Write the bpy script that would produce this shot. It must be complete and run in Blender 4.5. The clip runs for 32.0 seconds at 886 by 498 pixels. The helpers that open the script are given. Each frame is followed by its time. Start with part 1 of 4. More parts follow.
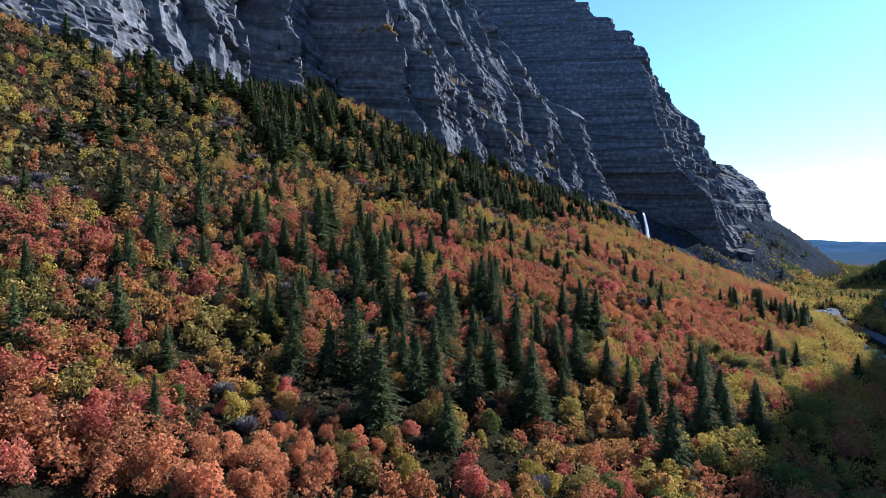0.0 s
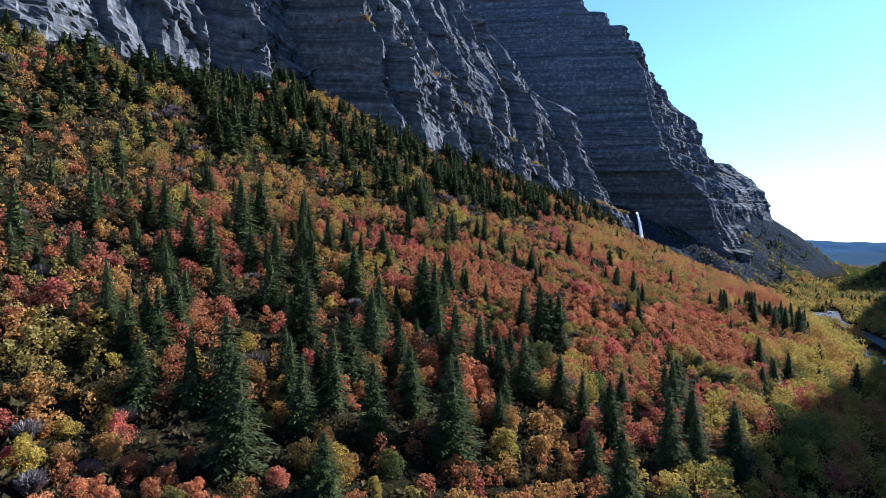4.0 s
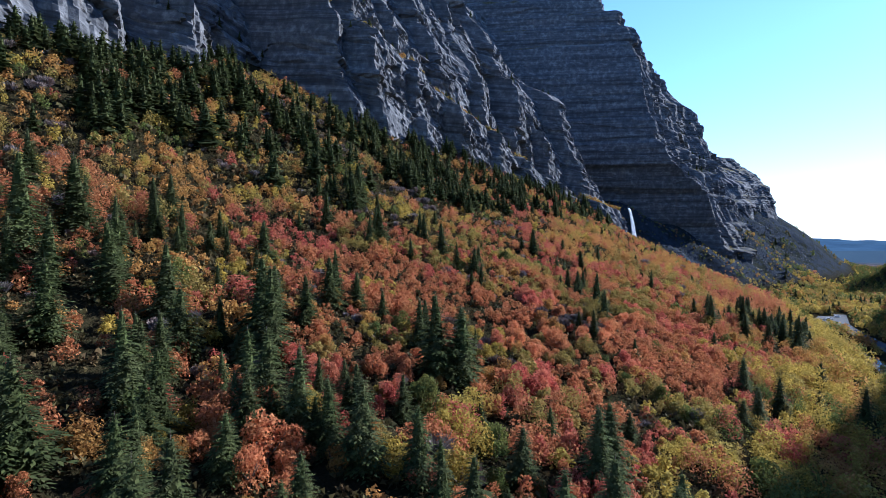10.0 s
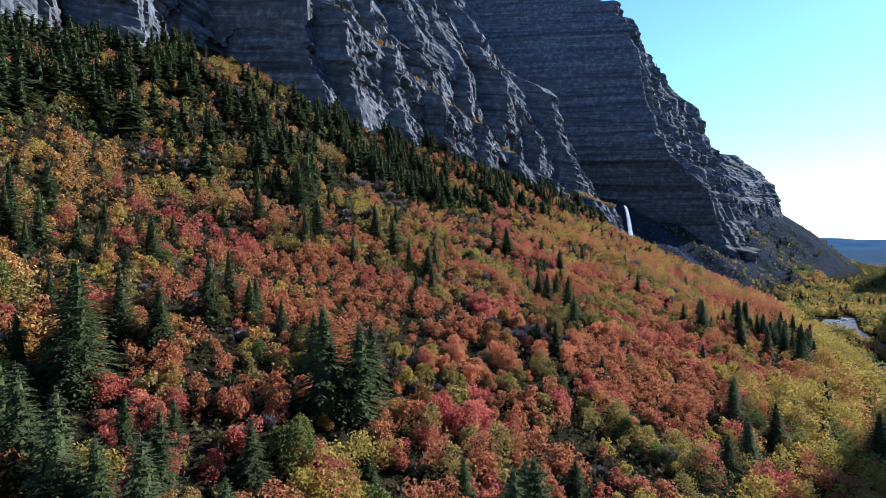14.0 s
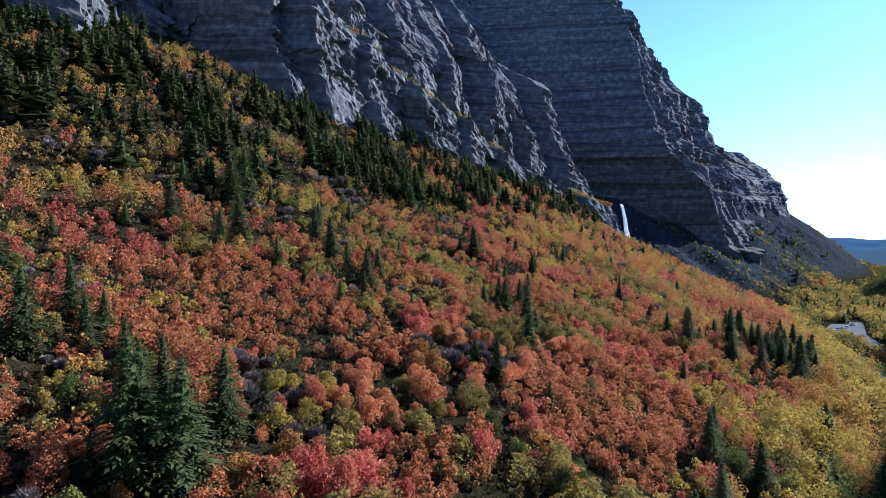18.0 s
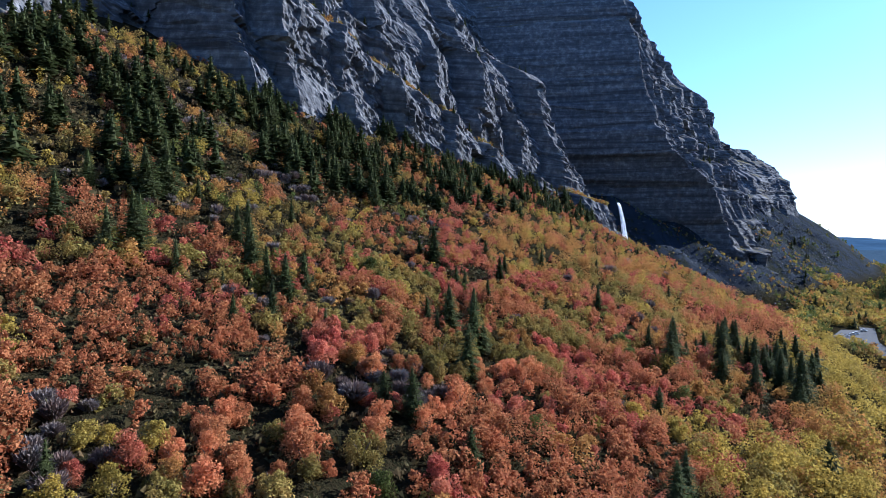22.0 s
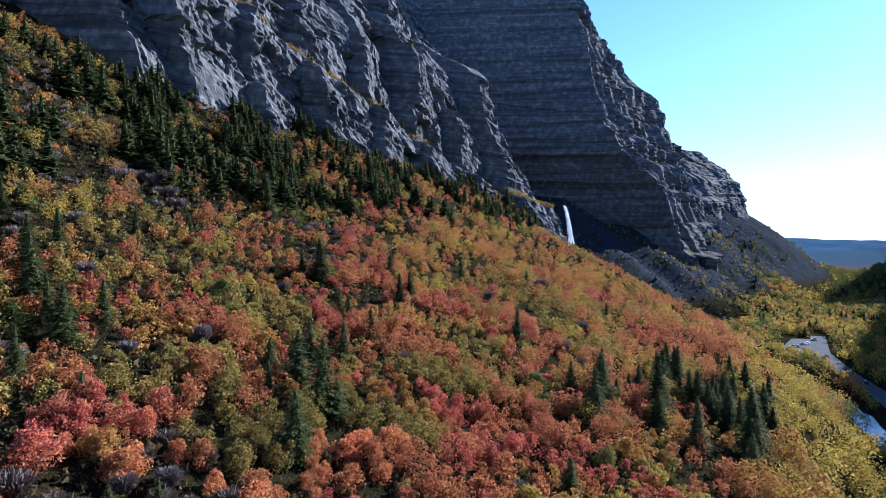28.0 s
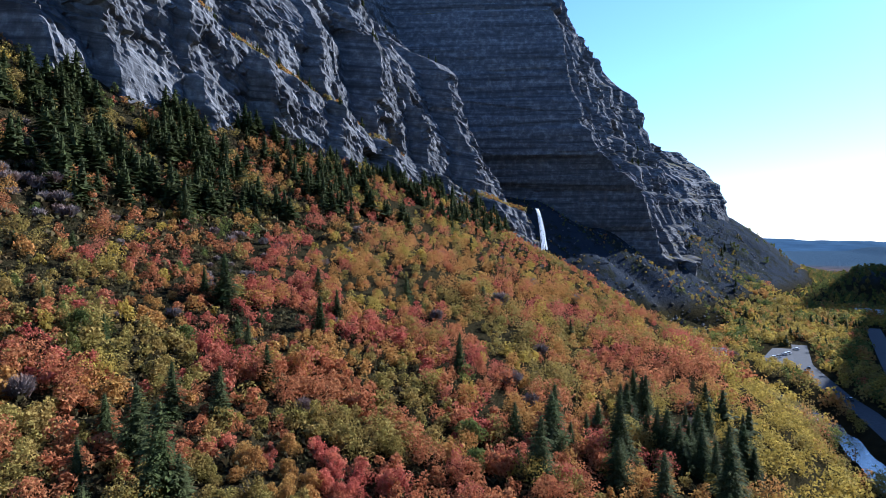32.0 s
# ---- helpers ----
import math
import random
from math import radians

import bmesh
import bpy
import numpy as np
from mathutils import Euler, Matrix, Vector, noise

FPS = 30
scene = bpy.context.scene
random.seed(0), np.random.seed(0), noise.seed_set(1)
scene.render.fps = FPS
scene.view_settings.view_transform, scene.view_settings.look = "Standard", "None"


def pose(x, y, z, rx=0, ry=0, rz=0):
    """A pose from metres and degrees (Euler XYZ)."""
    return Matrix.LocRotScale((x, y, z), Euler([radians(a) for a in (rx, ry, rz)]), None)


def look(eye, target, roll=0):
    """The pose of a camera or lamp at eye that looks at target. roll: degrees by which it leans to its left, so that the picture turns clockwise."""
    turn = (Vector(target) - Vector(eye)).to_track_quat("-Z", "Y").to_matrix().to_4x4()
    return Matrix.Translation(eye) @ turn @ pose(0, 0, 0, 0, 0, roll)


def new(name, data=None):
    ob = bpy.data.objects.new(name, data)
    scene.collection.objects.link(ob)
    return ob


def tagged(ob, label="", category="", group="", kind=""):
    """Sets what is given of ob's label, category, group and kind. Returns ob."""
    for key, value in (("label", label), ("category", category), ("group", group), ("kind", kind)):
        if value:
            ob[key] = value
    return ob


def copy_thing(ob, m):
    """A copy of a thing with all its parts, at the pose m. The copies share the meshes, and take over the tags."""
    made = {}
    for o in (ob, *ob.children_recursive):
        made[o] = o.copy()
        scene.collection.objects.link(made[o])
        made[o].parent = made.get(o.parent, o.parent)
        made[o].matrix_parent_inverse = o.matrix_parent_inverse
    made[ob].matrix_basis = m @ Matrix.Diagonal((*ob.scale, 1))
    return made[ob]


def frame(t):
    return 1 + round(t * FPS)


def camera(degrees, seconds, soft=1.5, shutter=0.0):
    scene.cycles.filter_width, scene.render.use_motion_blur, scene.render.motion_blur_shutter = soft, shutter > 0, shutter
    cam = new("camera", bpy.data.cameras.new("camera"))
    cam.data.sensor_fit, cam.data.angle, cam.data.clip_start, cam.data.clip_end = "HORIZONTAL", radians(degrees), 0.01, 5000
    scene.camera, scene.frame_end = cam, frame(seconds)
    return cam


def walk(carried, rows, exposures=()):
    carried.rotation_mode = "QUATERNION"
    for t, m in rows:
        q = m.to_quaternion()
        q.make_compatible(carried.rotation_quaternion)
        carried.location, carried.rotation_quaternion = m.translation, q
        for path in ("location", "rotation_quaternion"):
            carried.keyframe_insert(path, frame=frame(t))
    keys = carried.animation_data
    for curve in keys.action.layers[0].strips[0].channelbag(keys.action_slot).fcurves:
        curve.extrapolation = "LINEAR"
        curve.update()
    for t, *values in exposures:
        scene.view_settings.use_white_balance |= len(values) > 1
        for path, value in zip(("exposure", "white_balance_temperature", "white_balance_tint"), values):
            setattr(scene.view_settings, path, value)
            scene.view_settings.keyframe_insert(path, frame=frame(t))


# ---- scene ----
# the camera and its flight: seconds, place, yaw to the left, pitch
cam = camera(70.0, 32.0, soft=0.75)
ROWS = [
    (0, -25.17, -35.57, 60.69, -0.274, -0.871),
    (1, -21.75, -30.64, 60.62, -0.250, -0.848),
    (2, -18.09, -25.50, 60.50, -0.222, -0.829),
    (3, -14.02, -19.98, 60.31, -0.186, -0.816),
    (4, -9.57, -13.91, 60.13, -0.140, -0.813),
    (5, -4.86, -7.20, 60.04, -0.079, -0.823),
    (6, 0.00, -0.04, 60.01, 0.002, -0.843),
    (7, 4.88, 7.32, 59.98, 0.104, -0.871),
    (8, 9.68, 14.69, 59.91, 0.222, -0.904),
    (9, 14.34, 22.00, 59.81, 0.348, -0.939),
    (10, 18.84, 29.26, 59.67, 0.474, -0.974),
    (11, 23.16, 36.43, 59.52, 0.594, -1.002),
    (12, 27.39, 43.51, 59.37, 0.711, -1.020),
    (13, 31.59, 50.45, 59.24, 0.829, -1.025),
    (14, 35.86, 57.22, 59.16, 0.952, -1.021),
    (15, 40.17, 63.82, 59.12, 1.086, -1.016),
    (16, 44.51, 70.27, 59.15, 1.235, -1.015),
    (17, 48.84, 76.58, 59.24, 1.406, -1.022),
    (18, 53.16, 82.85, 59.37, 1.599, -1.037),
    (19, 57.45, 89.19, 59.53, 1.805, -1.053),
    (20, 61.70, 95.69, 59.70, 2.009, -1.068),
    (21, 65.82, 102.30, 59.90, 2.197, -1.079),
    (22, 69.70, 108.95, 60.16, 2.357, -1.085),
    (23, 73.26, 115.54, 60.49, 2.485, -1.088),
    (24, 76.55, 121.99, 60.92, 2.585, -1.090),
    (24.5, 78.11, 125.13, 61.18, 2.641, -1.090),
    (25, 79.62, 128.21, 61.47, 2.707, -1.090),
    (25.5, 81.09, 131.20, 61.79, 2.723, -1.090),
    (26, 82.54, 134.13, 62.15, 2.553, -1.091),
    (26.5, 83.99, 137.01, 62.54, 1.827, -1.091),
    (27, 85.45, 139.86, 62.96, 0.488, -1.091),
    (27.5, 86.95, 142.70, 63.41, -0.459, -1.090),
    (28, 88.49, 145.55, 63.89, -1.163, -1.090),
    (28.5, 90.10, 148.43, 64.40, -1.597, -1.090),
    (29, 91.76, 151.36, 64.92, -1.871, -1.090),
    (30, 95.19, 157.52, 65.89, -2.165, -1.091),
    (31, 98.67, 164.18, 66.68, -2.383, -1.091),
    (32, 102.18, 171.13, 67.36, -2.625, -1.091),
]
walk(cam, [(t, pose(x, y, z, 90 + p, 0.16, w)) for t, x, y, z, w, p in ROWS], [(0, 1.52, 4990, 12), (32, 1.52, 4990, 12)])

# ---- directions: s runs down the canyon, n climbs the slope ----
AX, AY = 0.5101, 0.8601


def to_xy(s, n):
    return s * AX - n * AY, s * AY + n * AX


# ---- sky, sun ----
SUN_S, SUN_N, SUN_EL = 0.857, -0.515, radians(26.5)
sx, sy = to_xy(SUN_S, SUN_N)
SUN_AZ = math.atan2(sx, sy)
world = bpy.data.worlds.new("sky")
scene.world = world
world.use_nodes = True
wn = world.node_tree.nodes
sky = wn.new("ShaderNodeTexSky")
sky.sky_type = "NISHITA"
sky.sun_disc = False
sky.sun_elevation, sky.sun_rotation = SUN_EL, SUN_AZ
sky.altitude, sky.air_density, sky.dust_density, sky.ozone_density = 1200, 1.0, 0.35, 3.5
world.node_tree.links.new(sky.outputs[0], wn["Background"].inputs[0])
wn["Background"].inputs[1].default_value = 0.088
sun_data = bpy.data.lights.new("sun", "SUN")
sun_data.energy, sun_data.angle, sun_data.color = 5.0, radians(0.5), (1.0, 0.90, 0.76)
sun = new("sun", sun_data)
horiz = math.cos(SUN_EL)
sun.matrix_world = look((0, 0, 300), (-sx * horiz, -sy * horiz, 300 - math.sin(SUN_EL)))

# ---- noise in numpy ----


def lattice(ix, iy, iz, seed):
    h = (ix * 374761393 + iy * 668265263 + iz * 2147483647 + seed * 974711) & 0xFFFFFFFF
    h = ((h ^ (h >> 13)) * 1274126177) & 0xFFFFFFFF
    return ((h ^ (h >> 16)) & 0xFFFFFF) / 16777215.0


def vnoise(x, y, z=0.0, seed=0):
    x, y, z = np.broadcast_arrays(np.asarray(x, float), np.asarray(y, float), np.asarray(z, float))
    fx, fy, fz = np.floor(x), np.floor(y), np.floor(z)
    ix, iy, iz = fx.astype(np.int64), fy.astype(np.int64), fz.astype(np.int64)
    u, v, w = x - fx, y - fy, z - fz
    u, v, w = u * u * (3 - 2 * u), v * v * (3 - 2 * v), w * w * (3 - 2 * w)
    out = 0
    for a, wa in ((0, 1 - u), (1, u)):
        for b, wb in ((0, 1 - v), (1, v)):
            for c, wc in ((0, 1 - w), (1, w)):
                out = out + wa * wb * wc * lattice(ix + a, iy + b, iz + c, seed)
    return out * 2 - 1


def fbm(x, y, z=0.0, seed=0, octaves=4):
    total, amp = 0, 1.0
    for k in range(octaves):
        f = 2.03 ** k
        total = total + amp * vnoise(np.asarray(x) * f, np.asarray(y) * f, np.asarray(z) * f, seed + 17 * k)
        amp *= 0.5
    return total


def smooth(a, b, x):
    t = np.clip((np.asarray(x, float) - a) / (b - a), 0, 1)
    return t * t * (3 - 2 * t)


# ---- the ground's height ----
SLOPE_N = [-100, -60, -45, -30, -15, 0, 18, 33, 50, 67, 85, 103, 120, 140, 160, 180, 217, 250, 300, 400, 2000]
SLOPE_Z = [-14, -14, -13.5, -12, -5, 6, 15, 20.5, 26.5, 32.5, 39, 46.5, 54, 62, 71, 81, 104, 130, 160, 220, 900]
TALUS_N = [-100, -20, 20, 60, 100, 150, 220, 400, 2000]
TALUS_Z = [-13, -12, -4, 26, 62, 98, 130, 200, 900]


def height(s, n):
    s, n = np.asarray(s, float), np.asarray(n, float)
    near = np.interp(n, SLOPE_N, SLOPE_Z)
    # the fan ends at the gully of the waterfall
    edge = np.interp(n, [-20, 10, 41, 74, 100, 135, 165, 210], [435, 462, 500, 540, 568, 590, 602, 650])
    past = np.maximum(0, s - edge + 12)
    near = np.maximum(near - 0.5 * past * past / (past + 30), np.minimum(near, -11 + 0.12 * np.maximum(n, 0)))
    far = np.interp(n + np.interp(s, [690, 760, 830, 880, 1000, 1220, 1600], [-75, -68, -42, -16, 18, 70, 70]), TALUS_N, TALUS_Z)
    far = -12 + (far + 12) * (1 - smooth(1600, 2300, s) * 0.97)
    z = near + (far - near) * smooth(675, 790, s)
    # the other side of the canyon
    veer = 0.15 * np.clip(s - 1000, 0, 1200)
    rise = np.maximum(-n - 110 - veer, 0)
    crest = 200 + 42 * smooth(1060, 960, s) + 170 * smooth(760, 735, s) + 50 * smooth(1330, 1400, s) + 0.2 * veer
    other = np.maximum(np.minimum(rise * (1.60 + 0.7 * smooth(1250, 1350, s)), 1.23 * crest - 0.4 * rise), 60) * smooth(0, 60, rise) * (1 - 0.93 * smooth(1850, 2150, s))
    spur = np.clip(-0.5 * (n + 64), 0, 28) * smooth(1180, 1260, s) * smooth(1560, 1440, s)
    z = z + np.maximum(np.where(n < -110, other, 0), spur)
    z = z + smooth(5, 60, n) * (1.6 * fbm(s / 26, n / 26, seed=3) + 4.0 * vnoise(s / 90, n / 70, seed=5) * smooth(20, 90, n))
    z = z + smooth(1800, 2600, s) * smooth(0, 400, np.abs(n + 100)) * (6 + 16 * fbm(s / 900, n / 700, seed=9))
    # broken scree below the lower cliff
    z = z + smooth(690, 780, s) * smooth(5, 40, n) * smooth(1700, 1300, s) * (5.0 * vnoise(s / 22 + n / 60, n / 90, seed=13) + 1.5 * fbm(s / 9, n / 14, seed=15))
    # ribs of scree that run down towards the river
    rib = s / 64 - n / 260 + 0.4 * vnoise(s / 120, n / 90, seed=17)
    rib = rib - np.floor(rib)
    z = z + 7 * (np.where(rib < 0.72, rib / 0.72, (1 - rib) / 0.28) - 0.5) * smooth(700, 790, s) * smooth(1800, 1500, s) * smooth(20, 75, n + 0.12 * (s - 700)) * smooth(230, 130, n)
    # river bed, road and car park
    z = z - smooth(11, 4, np.abs(n - river_n(s))) * smooth(600, 570, s) * np.clip(z + 17, 0, 5)
    flat = np.maximum(smooth(14, 7, np.abs(n - road_n(s))) * smooth(800, 740, s), smooth(630, 645, s) * smooth(722, 708, s) * smooth(-28, -20, n) * smooth(24, 15, n))
    return z + flat * (-12.3 - z)


def road_n(s):
    return np.interp(s, [-200, 300, 489, 540, 570, 630, 650, 760, 1000, 1400], [-75, -70, -43, -35, -27, -17, -14, -13, -9, -60])


def river_n(s):
    return np.interp(s, [-200, 300, 440, 480, 505, 530, 580, 640, 760, 1400], [-48, -46, -37, -29, -24, -17, 4, 32, 40, -30])


# ---- the cliffs: how far back the rock stands at each height ----
LEVELS = [10, 60, 100, 140, 190, 240, 310, 480]
WALL_UPPER = {
    40: (240, 262, 280, 292, 302, 330, 430), 120: (235, 255, 264, 274, 288, 312, 410),
    175: (240, 262, 276, 284, 292, 312, 410), 200: (240, 262, 274, 282, 292, 314, 410),
    222: (250, 275, 294, 310, 322, 344, 430), 245: (240, 262, 270, 279, 292, 318, 420),
    285: (245, 268, 300, 332, 347, 368, 450), 330: (240, 262, 298, 328, 342, 362, 450),
}
WALL_RIB = {
    346: (235, 246, 254, 271, 290, 325, 430), 373: (233, 245, 252, 266, 286, 322, 430),
    427: (224, 238, 246, 257, 280, 315, 425), 500: (214, 226, 232, 239, 264, 302, 415),
    540: (208, 221, 229, 237, 258, 318, 420), 570: (202, 217, 226, 236, 262, 335, 430),
    600: (192, 210, 219, 240, 282, 345, 440), 640: (177, 194, 208, 223, 305, 355, 445),
    658: (169, 187, 210, 232, 318, 360, 450), 690: (196, 222, 255, 300, 338, 368, 450),
}
WALL_LOWER = {
    870: (108, 120, 147, 171, 186, 212, 400), 950: (100, 122, 140, 166, 196, 224, 425),
    1000: (95, 118, 134, 158, 178, 236, 440), 1042: (92, 116, 130, 153, 160, 242, 450), 1060: (98, 122, 145, 200, 300, 350, 450),
    1150: (80, 94, 108, 165, 300, 360, 430), 1220: (60, 68, 78, 134, 300, 360, 430),
    1330: (110, 140, 180, 250, 310, 360, 450),
}
# the corner of the lower cliff: up the canyon from it a shaded face runs back into the alcove
CORNER_Z = [60, 113, 142, 164, 216, 269, 330, 480]
CORNER_S = [850, 830, 802, 795, 800, 810, 825, 860]
CORNER_N = [107, 121, 150, 161, 184, 190, 222, 390]
WALL = {**WALL_UPPER, **WALL_RIB, **WALL_LOWER}


def wall_back(s, z):
    keys = np.array(sorted(WALL), float)
    table = np.array([(WALL[k][0] - 34, *WALL[k]) for k in sorted(WALL)], float)
    cols = np.stack([np.interp(s, keys, table[:, j]) for j in range(len(LEVELS))], -1)
    lv = np.array(LEVELS, float)
    j = np.clip(np.searchsorted(lv, z, side="right") - 1, 0, len(lv) - 2)
    f = (z - lv[j]) / (lv[j + 1] - lv[j])
    i = np.arange(len(np.ravel(s)))
    out = cols[i, j] * (1 - f) + cols[i, j + 1] * f
    cs_, cn_ = np.interp(z, CORNER_Z, CORNER_S), np.interp(z, CORNER_Z, CORNER_N)
    k = np.clip((s - cs_) / (870 - cs_), 0, 1)
    ahead = np.interp(z, LEVELS, (WALL_LOWER[870][0] - 34, *WALL_LOWER[870]))
    face = np.where(s < cs_, cn_ + np.minimum(2.3 * (cs_ - s), 150), cn_ * (1 - k) + ahead * k)
    alcove = smooth(672, 705, s)
    return np.where(s >= 870, out, out * (1 - alcove) + face * alcove)


def strata(s, z):
    dip = 0.40 * (np.clip(s, 150, 650) - 430)
    return z + dip + 5 * vnoise(s / 120, z / 80, seed=21)


def facets(s, q, wide, tall, seed, jut, turn, lean):
    """Fractured rock: flat faces of uneven outline, each set in or out, turned and tipped its own way."""
    x, y = s / wide, q / tall
    fx, fy = np.floor(x), np.floor(y)
    best, out = np.full(np.shape(x), 1e9), np.zeros(np.shape(x))
    for dx in (-1, 0, 1):
        for dy in (-1, 0, 1):
            ix, iy = (fx + dx).astype(np.int64), (fy + dy).astype(np.int64)
            px, py = ix + lattice(ix, iy, ix * 0, seed), iy + lattice(ix, iy, ix * 0 + 1, seed)
            d = np.maximum(np.abs(x - px), np.abs(y - py)) + 0.4 * (np.abs(x - px) + np.abs(y - py))
            g, a, c = (lattice(ix, iy, ix * 0 + k, seed) - 0.5 for k in (2, 3, 4))
            n = jut * g + turn * a * (x - px) * wide + lean * c * (y - py) * tall
            hit = d < best
            best, out = np.where(hit, d, best), np.where(hit, n, out)
    return out


# noses of the near rib: place along the canyon, how far each stands out
NOSES = [(150, 6), (178, 9), (205, 8), (238, 11), (262, 6), (300, 9), (340, 10), (367, 15), (408, 8), (450, 11), (495, 9), (541, 19), (588, 11), (627, 15)]
TOOTH_S = [v for ps, d in NOSES for v in (ps - 0.4 * d, ps)]
TOOTH_N = [v for ps, d in NOSES for v in (0.5 * d, -0.5 * d)]


def cliff_back(s, z):
    """Wall with ledges, ribs and broken faces: jointed on the near rib, evenly bedded on the lower cliff."""
    bedded = smooth(680, 740, s) * smooth(8, -10, s - np.interp(z, CORNER_Z, CORNER_S))
    rough = 1 - 0.85 * bedded
    q = strata(s, z)
    w = q + 4 * vnoise(s / 60, z / 25, seed=33)
    w = w + 9 * vnoise(0.5, w / 17, seed=35)
    big = 29.0
    f = w / big - np.floor(w / big)
    step = smooth(0.74, 1.0, f) - f
    hard = 0.2 + 0.8 * smooth(-0.3, 0.5, vnoise(s / 70, w / 60, seed=37))
    hard = hard + (0.5 - hard) * bedded
    n = wall_back(s, np.clip(z + step * big * 0.8 * hard, 10, 480))
    # pillars: a short nose turned up the canyon into shade, a long flank turned to the sun
    tier = np.floor(w / 34)
    along = s + 7 * vnoise(tier * 3.7, 0.5, seed=67) + 4 * vnoise(s / 50, w / 21, seed=69)
    push = np.clip(0.85 + 0.6 * vnoise(s / 45, tier * 1.7, seed=65), 0.3, 1.3)
    n = n + push * np.interp(along, TOOTH_S, TOOTH_N) * rough * smooth(120, 170, s) * smooth(660, 635, s)
    nose = smooth(-5, 15, s - np.interp(z, CORNER_Z, CORNER_S)) * smooth(700, 760, s)
    tooth = s / 34 + 0.3 * vnoise(s / 80, w / 60, seed=61)
    saw = tooth - np.floor(tooth)
    n = n + 9 * push * np.where(saw < 0.2, 0.5 - saw / 0.2, (saw - 0.2) / 0.8 - 0.5) * nose * smooth(1110, 1070, s)
    # a green bench runs down across the near rib
    n = n + (11 * smooth(174, 180, q) - 2 - 4 * smooth(540, 600, s)) * smooth(330, 380, s) * smooth(676, 656, s)
    slant = s + 0.06 * z
    n = n - rough * facets(slant, w, 38.0, 46.0, 131, 4.0, 0.2, 0.2)
    n = n - rough * facets(slant, w, 17.0, 22.0, 141, 2.2, 0.50, 0.2) - rough * facets(slant, w, 6.5, 5.6, 151, 0.9, 0.60, 0.15)
    n = n - (0.1 + 0.9 * rough) * facets(slant, w, 2.6, 2.4, 161, 0.45, 0.55, 0.2)
    n = n - bedded * facets(s, w, 34.0, 10.0, 171, 3.4, 0.12, 0.1) - bedded * facets(s, w, 9.0, 7.0, 173, 1.6, 0.3, 0.1)
    # thin beds of uneven strength
    bed = w / 7.5
    saw = bed - np.floor(bed)
    firm = smooth(-0.5, 0.6, vnoise(s / 60, np.floor(bed) * 3.7, seed=49))
    n = n + (2.7 - 1.0 * bedded) * (smooth(0.7, 1.0, saw) - saw) * firm
    return n - (0.1 + 0.25 * rough) * fbm(s / 2.6, w / 1.9, seed=59, octaves=2)


# ---- building blocks ----


def grid_mesh(name, verts, rows, cols, material, flip=False):
    me = bpy.data.meshes.new(name)
    me.vertices.add(rows * cols)
    me.vertices.foreach_set("co", verts.astype(np.float32).ravel())
    r, c = np.meshgrid(np.arange(rows - 1), np.arange(cols - 1), indexing="ij")
    a = (r * cols + c).ravel()
    q = np.stack([a, a + 1, a + cols + 1, a + cols], -1)
    if flip:
        q = q[:, ::-1]
    fill_polys(me, q)
    me.materials.append(material)
    return me


def fill_polys(me, quads):
    count, side = quads.shape
    me.loops.add(count * side)
    me.loops.foreach_set("vertex_index", quads.astype(np.int32).ravel())
    me.polygons.add(count)
    me.polygons.foreach_set("loop_start", np.arange(0, count * side, side, dtype=np.int32))
    me.polygons.foreach_set("loop_total", np.full(count, side, dtype=np.int32))
    me.update(calc_edges=True)


def mesh_from(name, verts, faces, material):
    me = bpy.data.meshes.new(name)
    me.vertices.add(len(verts))
    me.vertices.foreach_set("co", np.asarray(verts, np.float32).ravel())
    fill_polys(me, np.asarray(faces))
    me.materials.append(material)
    return me


# ---- materials ----


def material(name):
    m = bpy.data.materials.new(name)
    m.use_nodes = True
    t = m.node_tree
    return m, t, t.nodes["Principled BSDF"]


def node(t, kind, **values):
    n = t.nodes.new(kind)
    for key, value in values.items():
        n.inputs[key].default_value = value
    return n


def ramp(t, fac, stops):
    n = t.nodes.new("ShaderNodeValToRGB")
    e = n.color_ramp.elements
    while len(e) < len(stops):
        e.new(0.5)
    for el, (p, c) in zip(e, stops):
        el.position, el.color = p, (*c, 1)
    t.links.new(fac, n.inputs[0])
    return n.outputs[0]


def mix(t, fac, a, b, blend="MIX"):
    n = t.nodes.new("ShaderNodeMix")
    n.data_type, n.blend_type = "RGBA", blend
    for sock, v in ((n.inputs[0], fac), (n.inputs[6], a), (n.inputs[7], b)):
        if isinstance(v, (int, float)):
            sock.default_value = v
        elif isinstance(v, tuple):
            sock.default_value = (*v, 1)
        else:
            t.links.new(v, sock)
    return n.outputs[2]


def coords(t):
    return t.nodes.new("ShaderNodeNewGeometry").outputs["Position"]


def noise_tex(t, scale, detail=4, rough=0.6, stretch=None):
    n = t.nodes.new("ShaderNodeTexNoise")
    n.inputs["Scale"].default_value, n.inputs["Detail"].default_value, n.inputs["Roughness"].default_value = scale, detail, rough
    p = coords(t)
    if stretch:
        m = t.nodes.new("ShaderNodeMapping")
        m.inputs["Scale"].default_value = stretch
        t.links.new(p, m.inputs[0])
        p = m.outputs[0]
    t.links.new(p, n.inputs["Vector"])
    return n.outputs["Fac"]


def bump(t, b, fac, strength, distance):
    n = t.nodes.new("ShaderNodeBump")
    n.inputs["Strength"].default_value, n.inputs["Distance"].default_value = strength, distance
    t.links.new(fac, n.inputs["Height"])
    t.links.new(n.outputs[0], b.inputs["Normal"])


